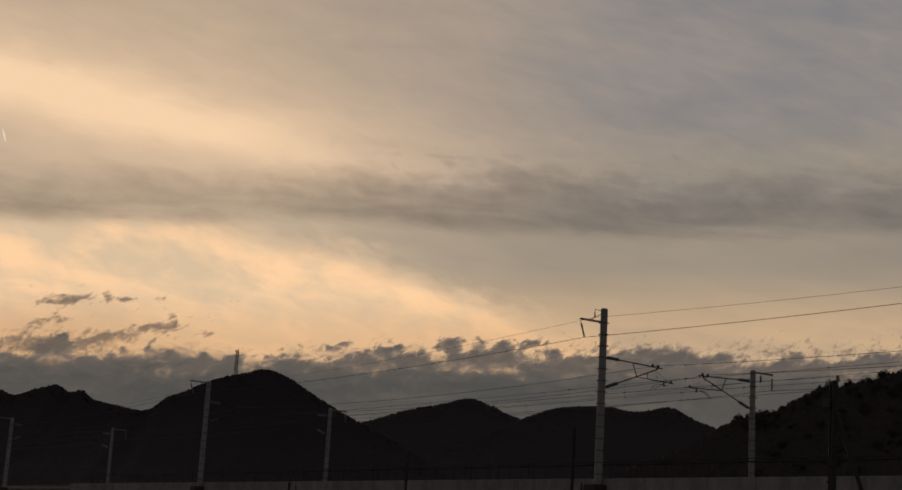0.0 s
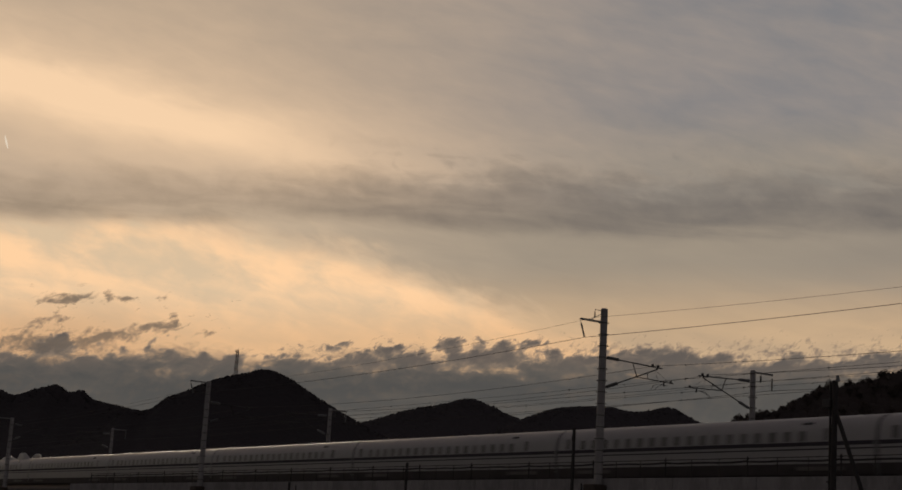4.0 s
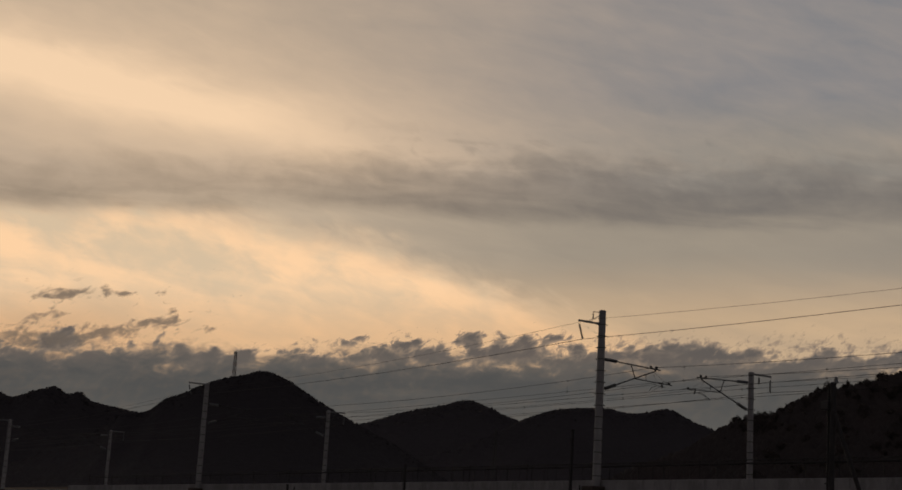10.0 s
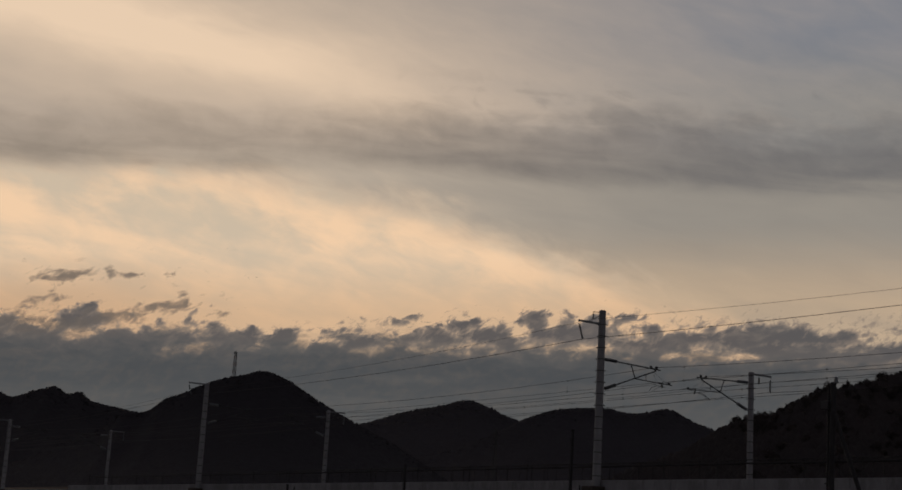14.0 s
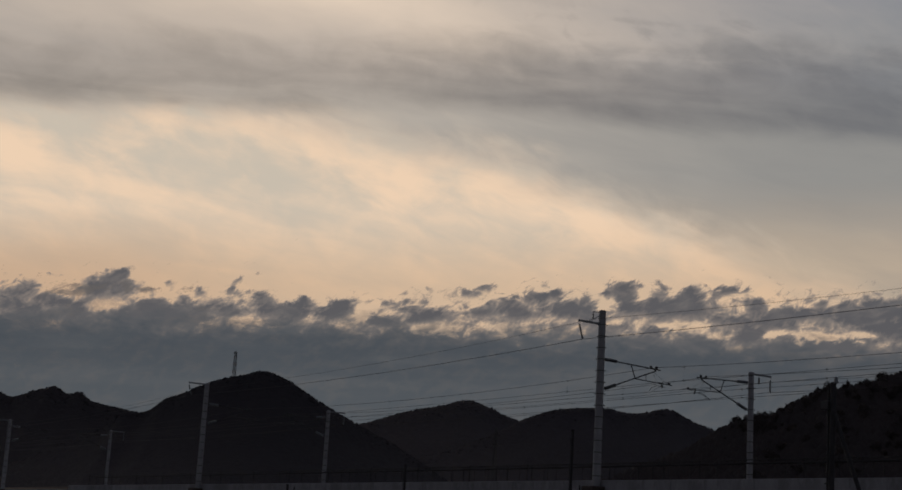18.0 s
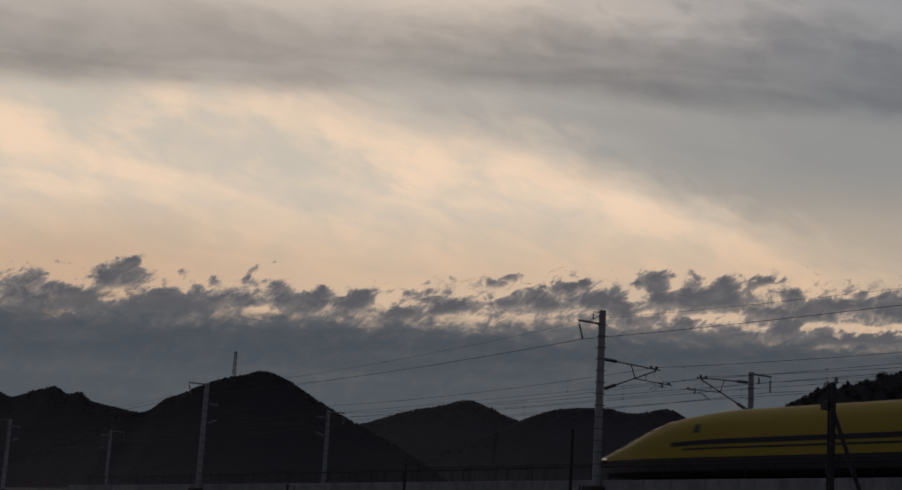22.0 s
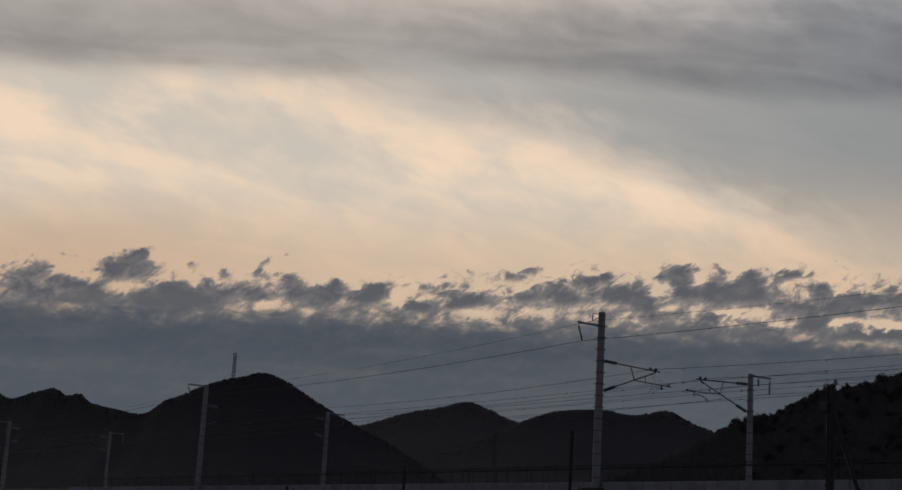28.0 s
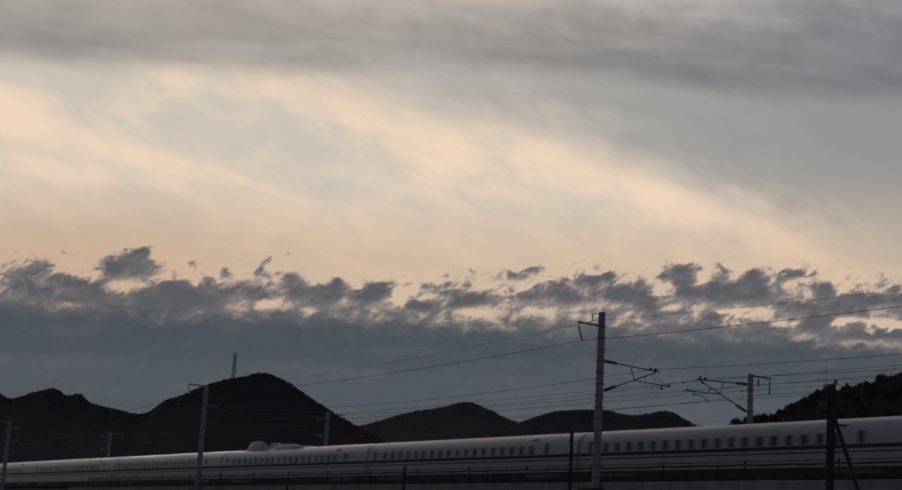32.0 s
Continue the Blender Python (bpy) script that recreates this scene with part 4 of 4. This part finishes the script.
class Shape:
    """The skin of a car: length from its tip, and for an end car the fall of its nose."""

    def __init__(self, half, high, nose):
        self.half, self.high, self.nose = half, high, nose
        self.taper = 10.7 if high < 3.6 else 9.2  # length over which an end car narrows
        self.sill = 1.18 if high > 3.6 else 1.05  # the skirt's upper edge, level from end to end

    def scale(self, s):
        if not self.nose:
            return 1.0, 1.0
        long, tops = self.nose
        f = min(1.0, max(0.0, s / long))
        i = min(len(tops) - 2, int(f * (len(tops) - 1)))
        r = f * (len(tops) - 1) - i
        h = tops[i] + (tops[i + 1] - tops[i]) * (r * r * (3 - 2 * r) * 0.4 + r * 0.6)
        w = 0.30 + 0.70 * (1 - (1 - min(1.0, max(0.0, s / self.taper))) ** 2.3)
        return w, h

    def at(self, s, k, out=0.0):
        """Half width and height at the outline's station k, s metres from the tip."""
        i = min(len(OUTLINE) - 2, int(k))
        r = k - i
        y = OUTLINE[i][0] + (OUTLINE[i + 1][0] - OUTLINE[i][0]) * r
        z = OUTLINE[i][1] + (OUTLINE[i + 1][1] - OUTLINE[i][1]) * r
        w, h = self.scale(s)
        z = 0.25 + (z - 0.25) / (3.57 - 0.25) * (self.high - 0.25)
        if z > self.sill:
            z = self.sill + (z - self.sill) * (max(0.25 + (self.high - 0.25) * h, self.sill + 0.06) - self.sill) / (self.high - self.sill)
        return y * self.half * w + out * min(1.0, y * 3), z + out * (1 - y)

    def station(self, z):
        for i in range(len(OUTLINE) - 1):
            a, b = OUTLINE[i][1], OUTLINE[i + 1][1]
            if a <= z <= b:
                return i + (z - a) / (b - a)
        return 0.0


def stations(shape, s0, s1):
    if not shape.nose:
        return [s0, s1]
    long = shape.nose[0]
    n = 22
    xs = [long * (i / n) ** 1.3 for i in range(n + 1)] + [long + 1.5 * i for i in range(1, 12)]
    return [s0] + [x for x in xs if s0 + 0.01 < x < s1 - 0.01] + [s1]


def skin(shape, s0, s1, k0, k1, out=0.0, both=True, nk=None):
    """A sheet on the car's skin between two lengths and two stations of its outline."""
    bm = bmesh.new()
    ks = [k0 + (k1 - k0) * i / nk for i in range(nk + 1)] if nk else sorted({k0, k1} | {float(i) for i in range(len(OUTLINE)) if k0 < i < k1})
    xs = stations(shape, s0, s1)
    for sg in (-1, 1) if both else (-1,):
        grid = [[bm.verts.new((-s, sg * shape.at(s, k, out)[0], shape.at(s, k, out)[1])) for k in ks] for s in xs]
        for a, b in zip(grid, grid[1:]):
            for j in range(len(ks) - 1):
                bm.faces.new((a[j], a[j + 1], b[j + 1], b[j]))
    return bm


# outline of a cab window: metres from the tip, lower and upper station
VISORS = {"white": ((3.0, 9.7, 10.3), (3.6, 8.7, 10.9), (4.3, 7.9, 11.1), (5.0, 7.4, 10.9), (5.6, 7.3, 10.3), (6.1, 7.6, 9.4)),
          "yellow": ((4.7, 10.0, 12.0), (5.3, 9.2, 12.0), (6.0, 8.7, 12.0), (6.6, 8.6, 11.6), (7.1, 8.9, 10.6))}


def visor(shape, rows, nk=10):
    """A rounded pane let into the skin on both sides of the nose."""
    bm = bmesh.new()
    at, lows, highs = zip(*rows)
    fine = [(q, np.interp(q, at, lows), np.interp(q, at, highs)) for q in np.linspace(at[0], at[-1], 20)]
    for sg in (-1, 1):
        grid = []
        for q, lo, hi in fine:
            run_ = [shape.at(q, lo + (hi - lo) * i / nk, 0.035) for i in range(nk + 1)]
            grid.append([bm.verts.new((-q, sg * y, z)) for y, z in run_])
        for a, b in zip(grid, grid[1:]):
            for j in range(nk):
                bm.faces.new((a[j], a[j + 1], b[j + 1], b[j]))
    return bm


def closed_body(shape, length, k0):
    bm = skin(shape, 0.0 if shape.nose else 0.12, length - 0.12, k0, len(OUTLINE) - 1.0)
    bmesh.ops.remove_doubles(bm, verts=bm.verts, dist=0.0005)
    for s in ((0.0,) if shape.nose else (0.12,)) + (length - 0.12,):
        ring = [(-s, sg * shape.at(s, k)[0], shape.at(s, k)[1]) for sg in (-1, 1) for k in ([k0 + i * (len(OUTLINE) - 1.001 - k0) / 14 for i in range(15)][::-sg])]
        bm.faces.new([bm.verts.new(p) for p in ring])
    return bm


def window_mesh(w, h):
    bm = bmesh.new()
    box(bm, -w / 2, w / 2, -0.012, 0.012, -h / 2, h / 2, 0.008)
    return bm


def train(label, style, cars, end_len, mid_len, paint, glass):
    """A train whose leading tip is at x = 0 and which reaches towards -x."""
    t = tagged(new("bullet_train"), label, "train", "trains")
    half = 1.68
    if style == "white":
        high, nose = 3.56, (13.2, (0.287, 0.432, 0.518, 0.585, 0.69, 0.855, 0.918, 0.938, 0.95, 0.962, 0.974, 0.988, 1.0))
        s_lo, s_hi, l_lo, l_hi, belt = 1.94, 2.14, 1.74, 1.81, 2.5
    else:
        high, nose = 3.66, (11.5, (0.27, 0.37, 0.50, 0.64, 0.79, 0.89, 0.945, 0.978, 1.0))
        s_lo, s_hi, l_lo, l_hi, belt = 1.77, 2.02, 1.53, 1.63, 3.0
    end, mid = Shape(half, high, nose), Shape(half, high, None)
    cache = {}

    def make(kind, name, maker, mat, parent, label2="", m=None, smooth=False):
        key = (kind, name)
        if key not in cache:
            cache[key] = part(name, maker(), mat, parent, label2, smooth)
            o = cache[key]
        else:
            o = again(cache[key], parent, Matrix())
            if label2:
                o["label"] = label2
        if m is not None:
            o.matrix_basis = m
        return o

    x = 0.0
    for c in range(cars):
        is_end = c in (0, cars - 1)
        L = end_len if is_end else mid_len
        sh = end if is_end else mid
        kind = "end" if is_end else "mid"
        flip = c == cars - 1
        base = pose(x - L, 0, 0, 0, 0, 180) if flip else pose(x, 0, 0)
        car = make(kind, "car_body", lambda: closed_body(sh, L, belt), paint, t, "", base, True)
        if belt:
            fair = (8.6 if style == "white" else 1.7) if is_end else 0.12
            if is_end and style == "white":
                make(kind, "nose_skirt", lambda: skin(sh, 0.3, fair, 1.9, belt, -0.006), paint, car, "pale curved skirt below the nose")
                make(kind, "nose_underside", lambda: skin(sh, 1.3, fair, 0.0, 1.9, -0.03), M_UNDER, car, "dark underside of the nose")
            make(kind, "skirt", lambda: skin(sh, fair, L - 0.12, 0.0, belt, -0.01), M_SKIRT if style == "white" else M_UNDER, car, "dark underfloor skirt")
        tip = (6.9 if style == "white" else 7.6) if is_end else 0.15
        make(kind, "stripe", lambda: skin(sh, tip, L - 0.13, sh.station(s_lo), sh.station(s_hi), 0.016), M_BLUE, car, "dark blue side stripe")
        make(kind, "pinstripe", lambda: skin(sh, tip + ((3.0 if style == "white" else 0.9) if is_end else 0.0), L - 0.13, sh.station(l_lo), sh.station(l_hi), 0.016), M_BLUE, car, "thin dark blue line")
        if style == "white":
            first, last = (12.0, 25.0) if is_end else (4.8, L - 2.5)
            n = int((last - first) / 1.04) + 1
            for i in range(n):
                for sg in (-1, 1):
                    make("any", "window", lambda: window_mesh(0.48, 0.52), glass, car, "", pose(-(first + 1.04 * i), sg * 1.664, 2.44, sg * 3.5))
        doors = (10.5, L - 1.2) if is_end else (3.2, L - 1.1)
        for d in doors:
            for sg in (-1, 1):
                door = make("any", "door", lambda: skin(mid, -0.45, 0.45, mid.station(1.18), mid.station(2.85), 0.009, False), paint, car, "sliding passenger door", pose(-d, 0, 0) if sg < 0 else pose(-d, 0, 0, 0, 0, 180))
                if style == "white":
                    make("any", "door_window", lambda: window_mesh(0.4, 0.62), glass, door, "", pose(0, -1.658, 2.5, -5.0))
        if style == "white":
            for sg in (-1, 1):
                make("any", "roof_vent", lambda: window_mesh(0.75, 0.14), M_GLASS, car, "dark roof shoulder vent", pose(-(11.9 if is_end else 4.6), sg * 1.46, 3.09, sg * 28.0))
        for bx_ in ((4.6 if is_end else 3.6), L - 3.6):
            def bog():
                b = bmesh.new()
                box(b, -1.7, 1.7, -1.05, -0.9, 0.38, 0.62, 0.03)
                box(b, -1.7, 1.7, 0.9, 1.05, 0.38, 0.62, 0.03)
                box(b, -0.25, 0.25, -0.9, 0.9, 0.4, 0.7, 0.03)
                for ax in (-1.25, 1.25):
                    rod(b, (ax, -0.8, 0.43), (ax, 0.8, 0.43), 0.09, n=8)
                    for yy in (-0.75, 0.75):
                        rod(b, (ax, yy - 0.06, 0.43), (ax, yy + 0.06, 0.43), 0.43, n=16)
                return b
            if style == "white":
                for sg in (-1, 1):
                    make("any", "bogie_cover", lambda: window_mesh(3.2, 0.2), M_PALEPANEL, car, "worn pale bogie cover", pose(-bx_, sg * 1.665, 0.80))
            make("any", "bogie", bog, M_UNDER, car, "dark steel bogie", pose(-bx_, 0, 0))
        if is_end:
            make(kind, "windscreen", lambda: visor(end, VISORS[style]), M_GLASS, car, "dark wraparound cab windscreen")
            for sg in (-1, 1):
                make(kind, "side_cab_window", lambda: skin(end, 9.3, 9.75, 5.9, 7.4, 0.012, False), M_GLASS, car, "", pose(0, 0, 0) if sg < 0 else Matrix.Diagonal((1, -1, 1, 1)))
            for sg in (-1, 1):
                lamp = make(("lamp", flip, sg), "headlight" if not flip else "tail_light", lambda: skin(end, 1.3, 1.45, 4.2, 5.4, 0.012, False), M_HEAD if not flip else M_TAIL, car, "glowing head lamp" if not flip else "red tail lamp")
                if sg > 0:
                    for v in lamp.data.vertices:
                        v.co.y = -v.co.y
        else:
            def gang():
                return skin(mid, -0.13, 0.13, 0.3, len(OUTLINE) - 1.0, -0.06)
            make("any", "gangway_hood", gang, M_GANGWAY, car, "dark rubber gangway hood")
        # raised covers that shield the pantographs
        def cover(lng, tall):
            def go():
                b = bmesh.new()
                n, rows = 12, []
                for i in range(n + 1):
                    f = i / n
                    e = min(1.0, 2.6 * f, 2.6 * (1 - f))
                    e = e * e * (3 - 2 * e)
                    rows.append([b.verts.new((-f * lng, yy * (0.75 + 0.25 * e), high - 0.16 + tall * e * zz)) for yy, zz in ((-1.15, -0.2), (-1.08, 0.5), (-0.98, 0.95), (-0.86, 1.0), (-0.8, 0.9), (-0.8, 0.0), (0.8, 0.0), (0.8, 0.9), (0.86, 1.0), (0.98, 0.95), (1.08, 0.5), (1.15, -0.2))])
                for a, c2 in zip(rows, rows[1:]):
                    for j in range(11):
                        b.faces.new((a[j], a[j + 1], c2[j + 1], c2[j]))
                b.faces.new(rows[0])
                b.faces.new(rows[-1])
                return b
            return go

        def panto():
            b = bmesh.new()
            rod(b, (0, 0, high + 0.05), (1.0, 0, high + 0.75), 0.04)
            rod(b, (1.0, 0, high + 0.75), (0.1, 0, high + 1.32), 0.03)
            box(b, 0.0, 0.25, -0.85, 0.85, high + 1.32, high + 1.38, 0.01)
            box(b, -0.7, 0.9, -0.5, 0.5, high - 0.05, high + 0.08, 0.02)
            return b
        # car, metres behind the car's front, length, height
        shields = ((4, 10.3, 8.0, 0.42), (4, 17.2, 5.2, 0.80), (11, 2.6, 5.2, 0.80), (11, 6.8, 8.0, 0.42)) if style == "white" else ((1, 12.6, 12.2, 0.76), (2, 6.3, 6.4, 0.46), (3, 0.4, 5.6, 0.24), (4, 2.8, 8.4, 0.2), (4, 17.0, 7.2, 0.46), (5, 3.0, 14.6, 0.76))
        for sc, off, lng, tall in shields:
            if sc == c:
                name = "pantograph_shield" if tall > 0.5 else "roof_fairing"
                make(("cover", lng, tall), name, cover(lng, tall), M_GREYPAINT, car, "pale grey streamlined roof cover", pose(-off, 0, 0))
                if tall > 0.5:
                    make("any", "pantograph", panto, M_DARKSTEEL, car, "dark steel pantograph", pose(-off - lng * 0.5, 0, 0))
        x -= L
    return t


# train A: dimmer light painted into its white, motion blur into its panes
train_a = train("long white bullet train with dimmed paint and blur-paled windows", "white", 16, 27.35, 25.0, M_DIMWHITE, M_BLURPANE)
train_b = train("long white bullet train with small dark windows", "white", 16, 27.35, 25.0, M_WHITE, M_GLASS)
train_y = train("yellow inspection bullet train with a dark blue stripe", "yellow", 7, 27.5, 25.0, M_YELLOW, M_GLASS)


# ---- what moves ----
def motions():
    def run(thing, t0, x0, speed, y, turned):
        walk(thing, [(t, pose(x0 + speed * (t - t0), y, RAIL, 0, 0, 180 if turned else 0)) for t in (0.0, 4.0, 8.0, 12.0, 16.0, 20.0, 24.0, 28.0, 32.0)])

    run(train_a, 1.4, -44.8, 80.9, FAR_Y, False)
    run(train_b, 31.0, -12.9, 80.8, FAR_Y, False)
    run(train_y, 22.6, -47.8, -72.7, NEAR_Y, True)
    # clouds drift towards the camera, quickly in the stretch between the trains; share of the way gone by
    gone = [(0.0, 0.0), (8.5, 0.014), (9.0, 0.05), (10.0, 0.125), (11.0, 0.20), (12.0, 0.275), (13.0, 0.365), (14.0, 0.47), (14.5, 0.52), (16.5, 0.74), (17.0, 0.79), (18.0, 0.895), (19.0, 1.0), (19.4, 1.03), (25.5, 1.04), (27.5, 1.135), (32.0, 1.15)]

    def drift(sheet, depth, base, growth, turn, side, up):
        """Similar steps from the first state: growth, turn in degrees and shift at the share 1; base: the share at which the sheet has its depth."""
        rows = []
        for t, g in gone:
            k = growth ** (g - base)
            d = depth / k
            m = Matrix.Translation((side(g) * d * PIX, up(g) * d * PIX, -d)) @ pose(0, 0, 0, 0, 0, turn * (g - base))
            rows.append((t, aimed(3, -3) @ m))
        walk(sheet, rows)

    spots = [(0.0, 7, 235), (6.0, 12, 250), (8.5, 15, 258), (9.0, 24, 312), (10.0, 40, 365), (11.0, 55, 420), (12.0, 70, 480), (14.0, 100, 620), (19.0, 110, 705), (32.0, 110, 705)]
    walk(trail, [(t, aimed(3, -3) @ Matrix.Translation(((x - LEFT_HALF) * 4400 * PIX, (TOP_HALF - y) * 4400 * PIX, -4400))) for t, x, y in spots])

    # the shred is overtaken by the rising heaps: time, place, size
    shred = [(0.0, 172, 522, 1.0), (8.5, 175, 520, 1.0), (10.0, 172, 509, 1.03), (11.0, 170, 500, 1.06), (13.0, 172, 484, 1.1), (14.0, 178, 477, 1.12), (14.5, 181, 477, 1.12), (16.5, 194, 487, 1.13), (17.0, 198, 491, 1.13), (18.0, 206, 502, 1.14), (19.0, 212, 514, 1.15), (25.5, 214, 516, 1.15), (27.5, 222, 512, 1.15), (32.0, 224, 511, 1.15)]
    walk(wisp, [(t, aimed(3, -3) @ Matrix.Translation(((x - LEFT_HALF) * WISP / q * PIX, (TOP_HALF - y) * WISP / q * PIX, -WISP / q))) for t, x, y, q in shred])
    # shift of the sheet's centre on the sky, in units of the camera's focal length over 2600
    drift(high_clouds, HIGH, 0.0, 1.5, -1.0, lambda g: 784 * (1.5 ** g - 1), lambda g: 388 * (1.5 ** g - 1))
    # the bank on the horizon rises and settles towards the east: share, lift and tilt
    lifts = [(t, 77 - 73 * g, 1.2 + 1.6 * g) for t, g in gone]
    walk(bank, [(t, aimed(3, -3) @ Matrix.Translation((0, -drop * BANK * PIX, -BANK)) @ pose(0, 0, 0, 0, 0, -tilt)) for t, drop, tilt in lifts])
    drift(low_clouds, LOW, 1.0, 1.332, -0.9, lambda g: -257 + (1.332 ** g - 1) * 782, lambda g: -130 + (1.332 ** g - 1) * 391.6)


motions()
